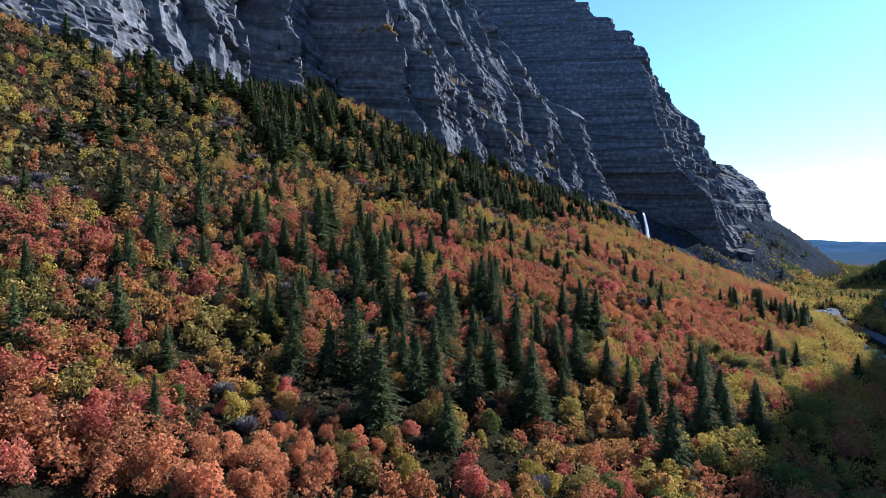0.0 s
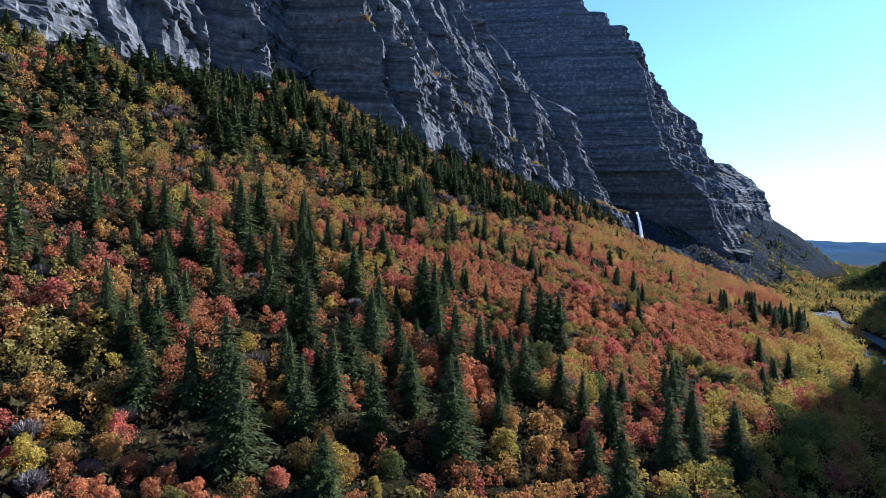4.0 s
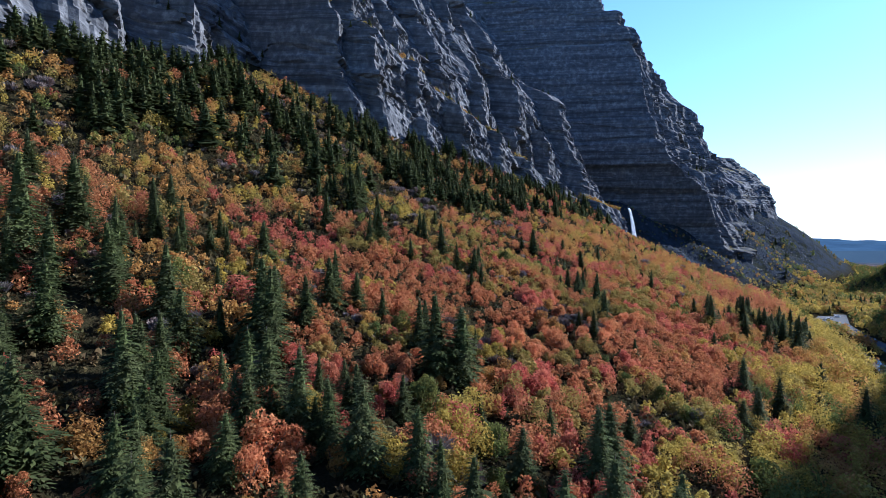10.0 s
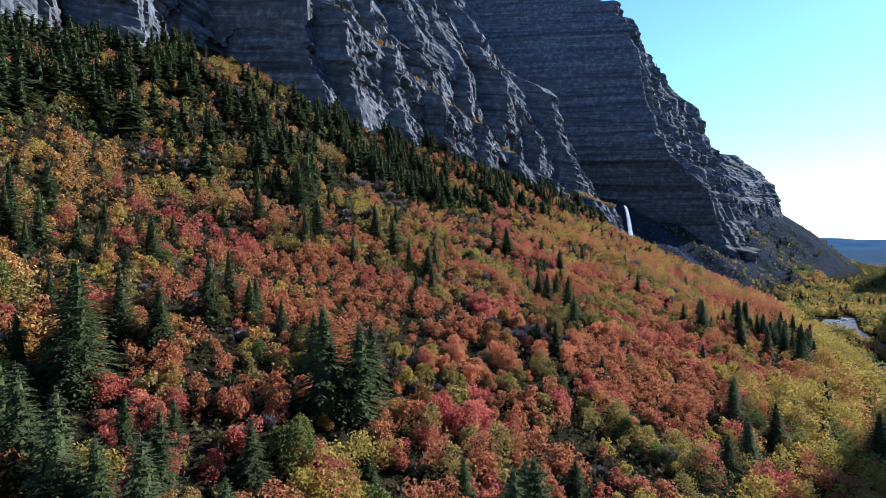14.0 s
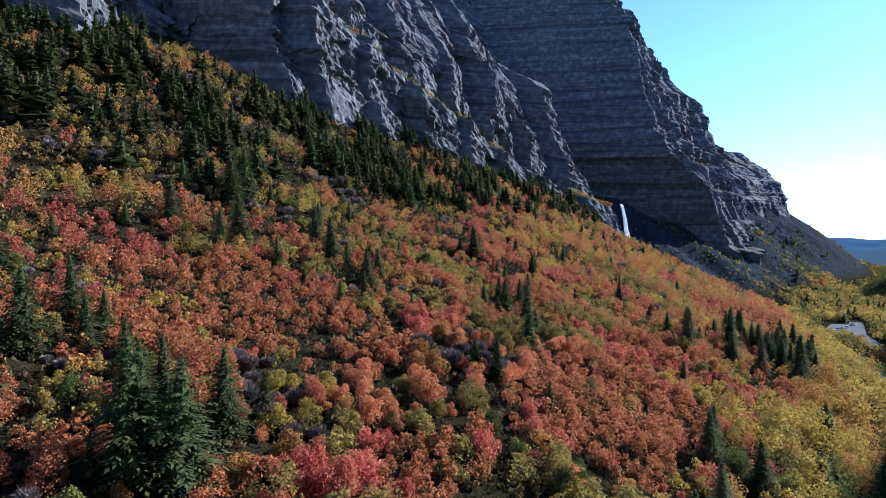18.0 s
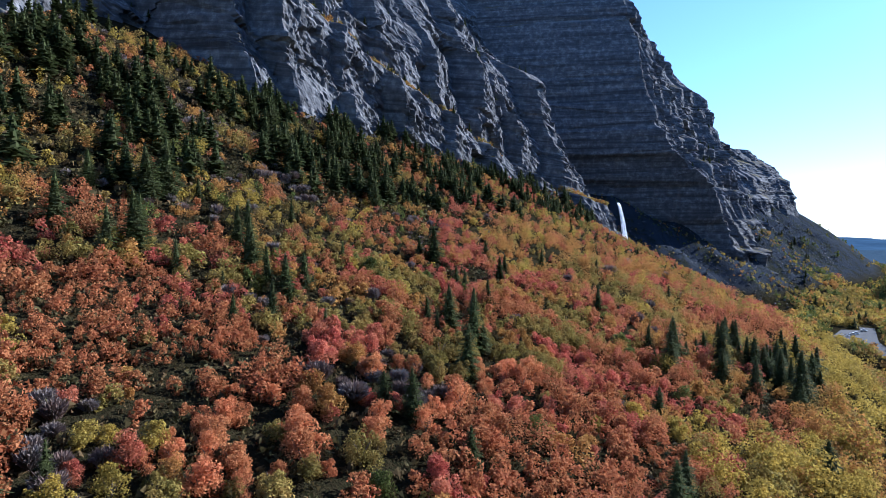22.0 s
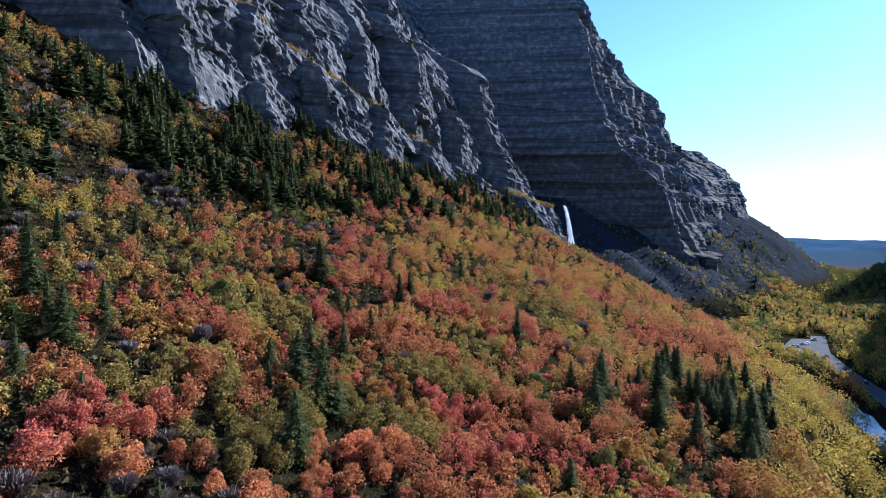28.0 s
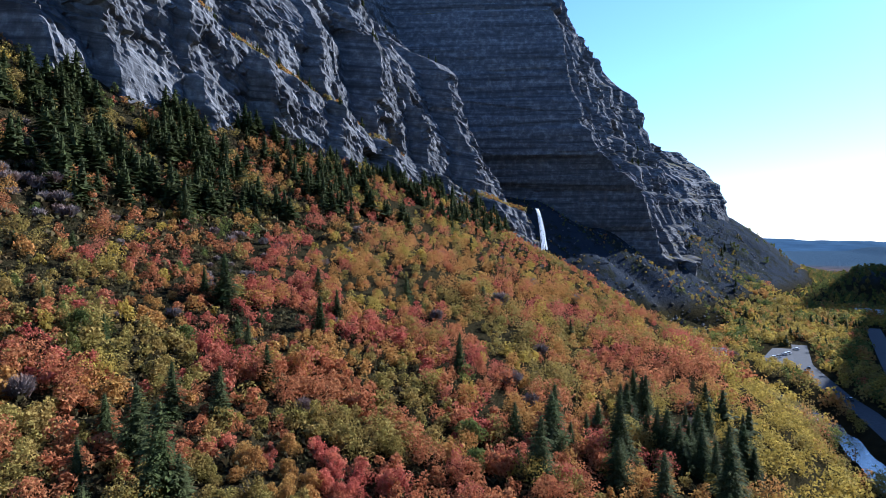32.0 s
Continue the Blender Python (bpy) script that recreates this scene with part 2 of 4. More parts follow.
def leaf_material(name, dark, light, odd, glow=0.35):
    """Foliage: each leaf differs, each bush differs, and light comes through."""
    m, t, b = material(name)
    isl = t.nodes.new("ShaderNodeNewGeometry").outputs["Random Per Island"]
    base = mix(t, isl, dark, light)
    patch = ramp(t, noise_tex(t, 0.22, 2, 0.5), [(0.40, (0, 0, 0)), (0.62, (1, 1, 1))])
    col = mix(t, patch, base, mix(t, 0.6, base, odd))
    obj = t.nodes.new("ShaderNodeObjectInfo").outputs["Random"]
    hsv = t.nodes.new("ShaderNodeHueSaturation")
    mr = t.nodes.new("ShaderNodeMapRange")
    mr.inputs["To Min"].default_value, mr.inputs["To Max"].default_value = 0.75, 1.2
    t.links.new(obj, mr.inputs[0])
    t.links.new(mr.outputs[0], hsv.inputs["Value"])
    t.links.new(col, hsv.inputs["Color"])
    t.links.new(hsv.outputs[0], b.inputs["Base Color"])
    b.inputs["Roughness"].default_value = 0.7
    b.inputs["Specular IOR Level"].default_value = 0.03
    tr = t.nodes.new("ShaderNodeBsdfTranslucent")
    t.links.new(hsv.outputs[0], tr.inputs[0])
    ms = t.nodes.new("ShaderNodeMixShader")
    ms.inputs[0].default_value = glow
    t.links.new(b.outputs[0], ms.inputs[1])
    t.links.new(tr.outputs[0], ms.inputs[2])
    t.links.new(ms.outputs[0], t.nodes["Material Output"].inputs[0])
    return m


def plain(name, color, rough=0.7, vary=0.25, scale=3.0, metal=0.0):
    m, t, b = material(name)
    f = noise_tex(t, scale, 4)
    dark = tuple(c * (1 - vary) for c in color)
    light = tuple(min(1, c * (1 + vary)) for c in color)
    t.links.new(ramp(t, f, [(0.3, dark), (0.7, light)]), b.inputs["Base Color"])
    b.inputs["Roughness"].default_value, b.inputs["Metallic"].default_value = rough, metal
    return m


def math_node(t, op, a, b=None, c=None):
    n = t.nodes.new("ShaderNodeMath")
    n.operation = op
    for sock, v in zip(n.inputs, (a, b, c)):
        if v is None:
            continue
        if isinstance(v, (int, float)):
            sock.default_value = v
        else:
            t.links.new(v, sock)
    return n.outputs[0]


def rock_material():
    m, t, b = material("limestone")
    p = coords(t)
    sep = t.nodes.new("ShaderNodeSeparateXYZ")
    t.links.new(p, sep.inputs[0])
    run = math_node(t, "ADD", math_node(t, "MULTIPLY", sep.outputs[0], AX), math_node(t, "MULTIPLY", sep.outputs[1], AY))
    dip = math_node(t, "MULTIPLY", math_node(t, "MINIMUM", math_node(t, "MAXIMUM", run, 150), 650), 0.40)
    bedz = math_node(t, "ADD", sep.outputs[2], dip)
    com = t.nodes.new("ShaderNodeCombineXYZ")
    t.links.new(math_node(t, "MULTIPLY", run, 0.016), com.inputs[0])
    t.links.new(math_node(t, "MULTIPLY", bedz, 0.22), com.inputs[2])
    beds = t.nodes.new("ShaderNodeTexNoise")
    beds.inputs["Scale"].default_value, beds.inputs["Detail"].default_value, beds.inputs["Roughness"].default_value = 1.0, 6, 0.68
    t.links.new(com.outputs[0], beds.inputs["Vector"])
    fine = noise_tex(t, 0.2, 5, 0.62)
    stain = noise_tex(t, 1.0, 4, 0.6, (0.16, 0.16, 0.018))
    col = ramp(t, fine, [(0.30, (0.069, 0.072, 0.079)), (0.5, (0.117, 0.120, 0.129)), (0.72, (0.265, 0.265, 0.268))])
    col = mix(t, ramp(t, beds.outputs["Fac"], [(0.38, (0.9, 0.9, 0.9)), (0.5, (0.30, 0.30, 0.30)), (0.60, (0, 0, 0))]), col, (0.045, 0.046, 0.051))
    col = mix(t, ramp(t, beds.outputs["Fac"], [(0.60, (0, 0, 0)), (0.70, (0.6, 0.6, 0.6))]), col, (0.25, 0.245, 0.235))
    col = mix(t, ramp(t, stain, [(0.58, (0, 0, 0)), (0.74, (0.45, 0.45, 0.45))]), col, (0.17, 0.15, 0.13))
    geo = t.nodes.new("ShaderNodeNewGeometry")
    up = t.nodes.new("ShaderNodeSeparateXYZ")
    t.links.new(geo.outputs["Normal"], up.inputs[0])
    patch = ramp(t, noise_tex(t, 0.05, 4, 0.6), [(0.48, (0, 0, 0)), (0.60, (1, 1, 1))])
    grass = mix(t, 1.0, ramp(t, up.outputs[2], [(0.66, (0, 0, 0)), (0.82, (1, 1, 1))]), patch, "MULTIPLY")
    gcol = ramp(t, noise_tex(t, 0.5, 4), [(0.35, (0.03, 0.04, 0.015)), (0.55, (0.10, 0.075, 0.025)), (0.7, (0.14, 0.12, 0.09))])
    t.links.new(mix(t, grass, col, gcol), b.inputs["Base Color"])
    b.inputs["Roughness"].default_value = 0.92
    b.inputs["Specular IOR Level"].default_value = 0.05
    rel = math_node(t, "ADD", math_node(t, "MULTIPLY", beds.outputs["Fac"], 1.2), noise_tex(t, 0.6, 8, 0.75))
    bump(t, b, rel, 0.7, 0.6)
    return m


def soil_material():
    m, t, b = material("forest_floor")
    a = noise_tex(t, 0.25, 5)
    f = noise_tex(t, 2.5, 5)
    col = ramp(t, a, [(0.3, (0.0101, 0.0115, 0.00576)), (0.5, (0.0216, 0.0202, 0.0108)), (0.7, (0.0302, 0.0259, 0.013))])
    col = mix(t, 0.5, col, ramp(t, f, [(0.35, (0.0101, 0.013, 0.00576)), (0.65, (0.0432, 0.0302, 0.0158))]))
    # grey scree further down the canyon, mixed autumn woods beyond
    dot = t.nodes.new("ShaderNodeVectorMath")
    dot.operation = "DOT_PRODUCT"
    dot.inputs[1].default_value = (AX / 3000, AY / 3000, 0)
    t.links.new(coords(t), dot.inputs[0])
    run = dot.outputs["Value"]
    com = t.nodes.new("ShaderNodeCombineXYZ")
    across = t.nodes.new("ShaderNodeVectorMath")
    across.operation = "DOT_PRODUCT"
    across.inputs[1].default_value = (-AY / 120, AX / 120, 0)
    t.links.new(coords(t), across.inputs[0])
    t.links.new(math_node(t, "MULTIPLY", run, 105.0), com.inputs[0])
    t.links.new(across.outputs["Value"], com.inputs[1])
    streak = t.nodes.new("ShaderNodeTexNoise")
    streak.inputs["Scale"].default_value, streak.inputs["Detail"].default_value, streak.inputs["Roughness"].default_value = 1.0, 6, 0.7
    t.links.new(com.outputs[0], streak.inputs["Vector"])
    # scree grey is darkened and blued, shade and distance haze put into it
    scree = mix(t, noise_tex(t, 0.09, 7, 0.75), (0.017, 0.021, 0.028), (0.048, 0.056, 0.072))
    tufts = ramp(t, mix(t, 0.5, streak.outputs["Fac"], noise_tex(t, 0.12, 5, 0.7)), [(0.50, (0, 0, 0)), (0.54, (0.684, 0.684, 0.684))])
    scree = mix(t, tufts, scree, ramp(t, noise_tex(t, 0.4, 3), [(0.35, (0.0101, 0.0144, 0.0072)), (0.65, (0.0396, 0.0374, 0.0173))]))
    zed = t.nodes.new("ShaderNodeSeparateXYZ")
    t.links.new(coords(t), zed.inputs[0])
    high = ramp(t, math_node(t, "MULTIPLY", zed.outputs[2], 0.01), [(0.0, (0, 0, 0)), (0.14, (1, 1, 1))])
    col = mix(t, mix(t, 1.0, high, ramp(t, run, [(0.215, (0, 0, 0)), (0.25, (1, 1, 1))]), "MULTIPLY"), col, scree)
    woods = ramp(t, noise_tex(t, 0.03, 6, 0.7), [(0.35, (0.030, 0.040, 0.045)), (0.5, (0.085, 0.065, 0.065)), (0.65, (0.11, 0.095, 0.09))])
    col = mix(t, ramp(t, run, [(0.50, (0, 0, 0)), (0.60, (1, 1, 1))]), col, woods)
    # past the woods the ground turns blue: distance haze painted into its colour
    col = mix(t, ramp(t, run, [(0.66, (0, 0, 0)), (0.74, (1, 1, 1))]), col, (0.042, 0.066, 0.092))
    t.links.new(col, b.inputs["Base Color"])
    b.inputs["Roughness"].default_value = 0.95
    b.inputs["Specular IOR Level"].default_value = 0.0
    bump(t, b, math_node(t, "ADD", f, math_node(t, "MULTIPLY", noise_tex(t, 0.35, 6, 0.75), 4.0)), 0.9, 0.5)
    return m


ROCK, SOIL = rock_material(), soil_material()
BARK = plain("bark", (0.11, 0.085, 0.065), 0.9, 0.35, 6)
NEEDLE = leaf_material("spruce_needles", (0.020, 0.030, 0.012), (0.092, 0.112, 0.038), (0.074, 0.080, 0.036), 0.3)
LEAVES = {
    "red": leaf_material("red_maple_leaves", (0.25, 0.040, 0.036), (0.54, 0.158, 0.105), (0.50, 0.22, 0.11), 0.42),
    "orange": leaf_material("orange_maple_leaves", (0.29, 0.100, 0.040), (0.57, 0.272, 0.115), (0.50, 0.17, 0.08), 0.42),
    "gold": leaf_material("golden_oak_leaves", (0.235, 0.122, 0.032), (0.42, 0.252, 0.072), (0.34, 0.150, 0.050)),
    "yellow": leaf_material("yellow_cottonwood_leaves", (0.21, 0.145, 0.022), (0.46, 0.335, 0.068), (0.22, 0.18, 0.045), 0.42),
    "olive": leaf_material("olive_oak_leaves", (0.120, 0.098, 0.024), (0.29, 0.232, 0.062), (0.26, 0.165, 0.052)),
    "green": leaf_material("green_leaves", (0.048, 0.070, 0.020), (0.135, 0.160, 0.042), (0.16, 0.145, 0.036)),
    "grey": leaf_material("bare_grey_twigs", (0.116, 0.0986, 0.0952), (0.224, 0.197, 0.184), (0.17, 0.102, 0.0816), 0.1),
}
BRUSH = leaf_material("low_undergrowth", (0.028, 0.032, 0.0144), (0.096, 0.08, 0.032), (0.096, 0.056, 0.028), 0.2)
# ---- ground ----
sg = np.concatenate([np.arange(-160, 700, 5.0), np.arange(700, 1340, 6.0), np.arange(1340, 1700, 12.0), np.geomspace(1700, 4600, 34)])
ng = np.concatenate([-np.geomspace(2600, 130, 40), np.arange(-124, 320, 5.0), np.geomspace(325, 1500, 20)])
S, N = np.meshgrid(sg, ng, indexing="ij")
gx, gy = to_xy(S, N)
gz = height(S.ravel(), N.ravel()).reshape(S.shape)
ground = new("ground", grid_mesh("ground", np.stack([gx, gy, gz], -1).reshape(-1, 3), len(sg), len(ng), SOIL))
for p in ground.data.polygons:
    p.use_smooth = True
tagged(ground, "forested canyon slope and valley floor under leaf litter", "ground", kind="structure")

# ---- cliffs ----
sc = np.concatenate([np.arange(40, 320, 1.8), np.arange(320, 720, 1.15), np.arange(720, 835, 0.8), np.arange(835, 1110, 1.7), np.arange(1110, 1332, 3.0)])
zc = np.concatenate([np.concatenate([np.arange(10, 60, 2.5), np.arange(60, 250, 1.2)]), np.arange(250, 480, 2.4)])
S, Z = np.meshgrid(sc, zc, indexing="ij")
NB = cliff_back(S.ravel(), Z.ravel())
cx, cy = to_xy(S.ravel(), NB)
cliff = new("cliff", grid_mesh("cliff", np.stack([cx, cy, Z.ravel()], -1), len(sc), len(zc), ROCK, flip=True))
cliff.data.shade_flat()
tagged(cliff, "tall dark grey limestone cliff with ledges and broken buttresses", "cliff", kind="structure")

# ---- the blue ridge far down the canyon, distance haze put into its colour ----
rs, rn = np.linspace(3900, 4600, 12), np.linspace(-2400, 1500, 120)
S, N = np.meshgrid(rs, rn, indexing="ij")
crest = 22 + 46 * smooth(-900, 500, N) + 10 * fbm(N / 500, 0.5, seed=71)
Z = -20 + (crest + 20) * smooth(3900, 4500, S) + 6 * fbm(S / 150, N / 150, seed=73)
rx, ry = to_xy(S, N)
HAZE = plain("hillside_painted_with_haze", (0.045, 0.080, 0.125), 1.0, 0.2, 0.01)
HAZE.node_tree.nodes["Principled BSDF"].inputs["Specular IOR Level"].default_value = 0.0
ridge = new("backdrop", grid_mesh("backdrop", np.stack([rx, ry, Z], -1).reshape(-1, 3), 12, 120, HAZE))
tagged(ridge, "low ridge at the end of the canyon, tinted blue for distance haze", "ridge", kind="structure")

# ---- boulders on the scree ----
stone_rng = np.random.default_rng(41)
bs, bn = stone_rng.uniform(690, 1150, 3600), stone_rng.uniform(15, 190, 3600)
bs, bn = bs[bn > 40 - 0.1 * (bs - 700)], bn[bn > 40 - 0.1 * (bs - 700)]
near_wall = bn < wall_back(bs, np.clip(height(bs, bn) + 2, 10, 480))
bs, bn = bs[near_wall], bn[near_wall]
size = 0.4 + 1.5 * stone_rng.random(len(bs)) ** 3
x, y = to_xy(bs, bn)
base = np.stack([x, y, height(bs, bn)], -1)
octa = np.array([(1, 0, 0), (0, 1, 0), (-1, 0, 0), (0, -1, 0), (0, 0, 0.9), (0, 0, -0.7)], float)
verts = base[:, None] + (octa[None] + stone_rng.uniform(-0.35, 0.35, (len(bs), 6, 3))) * size[:, None, None]
tris = np.array([(0, 1, 4), (1, 2, 4), (2, 3, 4), (3, 0, 4), (1, 0, 5), (2, 1, 5), (3, 2, 5), (0, 3, 5)])
faces = (np.arange(len(bs))[:, None, None] * 6 + tris[None]).reshape(-1, 3)
scree = new("scree", mesh_from("scree", verts.reshape(-1, 3), faces, ROCK))
scree.data.shade_flat()
tagged(scree, "grey boulders scattered over the scree below the cliff", "boulders", kind="stuff")

# ---- trees: shapes ----


def leaf_cards(centres, normals, size, rng):
    """A pointed leaf clump at each centre, one triangle each."""
    count = len(centres)
    u = np.cross(normals, rng.normal(size=(count, 3)))
    u /= np.linalg.norm(u, axis=1)[:, None] + 1e-9
    v = np.cross(normals, u)
    a = (size * rng.uniform(0.6, 1.4, count))[:, None]
    b = a * rng.uniform(0.6, 1.0, count)[:, None]
    tri = np.stack([centres + u * a * 1.2, centres - u * a * 0.7 + v * b, centres - u * a * 0.7 - v * b], 1)
    return tri.reshape(-1, 3)


def tri_faces(verts):
    return np.arange(len(verts)).reshape(-1, 3)


def quad_faces(count):
    return np.arange(count * 4).reshape(-1, 4)


def crown_verts(seed, cards, leaf, wide=2.6, tall=4.4, clumps=14, base=0.10, loose=0.25):
    """A crown of leaf clumps on uneven lobes, ragged at its edge, with gaps between them."""
    rng = np.random.default_rng(seed)
    ang = rng.uniform(0, 2 * np.pi, clumps)
    up = rng.uniform(0.0, 1, clumps)
    rad = wide * 0.72 * np.sqrt(np.clip(1 - 0.9 * up ** 1.6, 0.05, 1)) * rng.uniform(0.35, 1.15, clumps)
    lean = rng.normal(0, 0.25, 2)
    cen = np.stack([rad * np.cos(ang) + lean[0] * up, rad * np.sin(ang) + lean[1] * up, tall * (base + (0.88 - base) * up)], -1)
    size = wide * rng.uniform(0.20, 0.44, clumps) * (1.1 - 0.35 * up)
    pick = rng.choice(clumps, cards, p=size ** 2 / (size ** 2).sum())
    way = rng.normal(size=(cards, 3))
    way[:, 2] += 0.3
    way /= np.linalg.norm(way, axis=1)[:, None]
    far = size[pick] * (1.08 - np.abs(rng.normal(0, loose, cards)) + 0.18 * rng.random(cards) ** 4)
    pts = cen[pick] + way * far[:, None] * (1, 1, 1.15)
    pts[:, 2] = np.maximum(pts[:, 2], 0.15)
    nor = way * 0.8 + rng.normal(size=(cards, 3)) * 0.6
    nor /= np.linalg.norm(nor, axis=1)[:, None]
    return leaf_cards(pts, nor, leaf, rng)


def twig_verts(seed, count, wide=2.0, tall=3.4):
    """A leafless crown: thin rising twigs."""
    rng = np.random.default_rng(seed)
    a = rng.uniform(0, 2 * np.pi, count)
    r0, r1 = rng.uniform(0, 0.45, count) * wide, rng.uniform(0.3, 1, count) * wide
    z0, z1 = rng.uniform(0.1, 0.55, count) * tall, rng.uniform(0.55, 1, count) * tall
    p0 = np.stack([r0 * np.cos(a), r0 * np.sin(a), z0], -1)
    b = a + rng.normal(0, 0.5, count)
    p1 = np.stack([r1 * np.cos(b), r1 * np.sin(b), z1 * (1 - 0.25 * (r1 / wide) ** 2)], -1)
    side = rng.normal(size=(count, 3)) * 0.055
    mid = (p0 + p1) / 2 + rng.normal(size=(count, 3)) * 0.12
    return np.stack([p0, p1, mid + side * 1.5], 1).reshape(-1, 3)


def conifer_verts(seed, levels, arms, sprigs, slim=0.17, full=1.0):
    """Boughs in loose whorls for a tree one metre tall; each bough is a flat drooping spray of narrow twigs."""
    rng = np.random.default_rng(seed)
    quads = []
    skew = rng.uniform(0.85, 1.15, 16)
    for k in range(levels):
        f0 = k / levels
        count = max(4, round(arms * (1 - 0.45 * f0)))
        for j in range(count):
            f = np.clip(f0 + rng.uniform(-0.9, 0.9) / levels, 0, 0.992)
            z = 0.04 + 0.94 * f
            a = 2 * np.pi * (j + rng.uniform(-0.4, 0.4)) / count + k * 1.7
            r = slim * (1.01 - f) ** 0.7 * (0.72 + 0.28 * min(1, f * 7)) * rng.uniform(0.68, 1.14) * skew[int(a * 2.5) % 16] + 0.006
            out = np.array([np.cos(a), np.sin(a), 0])
            side = np.array([-np.sin(a), np.cos(a), 0])
            rise, droop = r * (0.05 + 0.55 * f), r * rng.uniform(0.25, 0.6)
            for q in range(sprigs):
                g = (q + 0.6) / sprigs
                at = out * r * g + np.array([0, 0, z + rise * g - droop * g * g])
                for turn in (-1, 1) if q < sprigs - 1 else (0,):
                    way = out * rng.uniform(0.55, 0.9) + side * turn * rng.uniform(0.5, 0.95)
                    way /= np.linalg.norm(way)
                    ln = r * (0.50 - 0.22 * g) * rng.uniform(0.75, 1.25) * min(1.5, (4.6 / sprigs) ** 0.9) + 0.005
                    cross = np.cross(way, (0, 0, 1.0)) + np.array([0, 0, rng.uniform(-0.5, 0.5)])
                    w = full * ln * rng.uniform(0.22, 0.36)
                    dip = np.array([0, 0, -rng.uniform(0.10, 0.45) * ln])
                    quads += [at, at + way * ln * 0.45 + cross * w + 0.3 * dip, at + way * ln + dip, at + way * ln * 0.45 - cross * w + 0.4 * dip]
    # the dense inside of the tree
    for k in range(10):
        z0, z1 = 0.05 + 0.088 * k, 0.05 + 0.088 * (k + 1)
        for j in range(7):
            a0, a1 = 2 * np.pi * (j + 0.3 * k) / 7, 2 * np.pi * (j + 1 + 0.3 * k) / 7
            r0, r1 = slim * 0.48 * (1.02 - z0) ** 0.85, slim * 0.48 * max(0.02, 1.02 - z1) ** 0.85
            quads += [np.array([r0 * np.cos(a0), r0 * np.sin(a0), z0]), np.array([r0 * np.cos(a1), r0 * np.sin(a1), z0]),
                      np.array([r1 * np.cos(a1), r1 * np.sin(a1), z1]), np.array([r1 * np.cos(a0), r1 * np.sin(a0), z1])]
    return np.array(quads)


def limb(p0, p1, r0, r1, sides=6):
    d = np.subtract(p1, p0)
    d = d / np.linalg.norm(d)
    u = np.cross(d, (0.3, 0.9, 0.2))
    u /= np.linalg.norm(u)
    v = np.cross(d, u)
    a = np.arange(sides) * 2 * np.pi / sides
    ring = np.cos(a)[:, None] * u + np.sin(a)[:, None] * v
    vs = np.concatenate([np.asarray(p0) + ring * r0, np.asarray(p1) + ring * r1])
    i = np.arange(sides)
    return vs, np.stack([i, (i + 1) % sides, (i + 1) % sides + sides, i + sides], -1)


def joined(pieces):
    vs, fs, base = [], [], 0
    for v, f in pieces:
        vs.append(v)
        fs.append(f + base)
        base += len(v)
    return np.concatenate(vs), np.concatenate(fs)


def stems(seed, tall, wide, count):
    """A short trunk that forks into crooked limbs."""
    rng = np.random.default_rng(seed)
    pieces = [limb((0, 0, -0.6), (0.05, 0, tall * 0.22), 0.16, 0.12)]
    for k in range(count):
        a = 2 * np.pi * k / count + rng.uniform(-0.4, 0.4)
        e = np.array([np.cos(a) * wide * 0.35, np.sin(a) * wide * 0.35, tall * rng.uniform(0.45, 0.6)])
        f = e + np.array([np.cos(a) * wide * 0.25, np.sin(a) * wide * 0.25, tall * 0.25])
        pieces += [limb((0.05, 0, tall * 0.2), e, 0.09, 0.06), limb(e, f, 0.06, 0.02)]
    return joined(pieces)


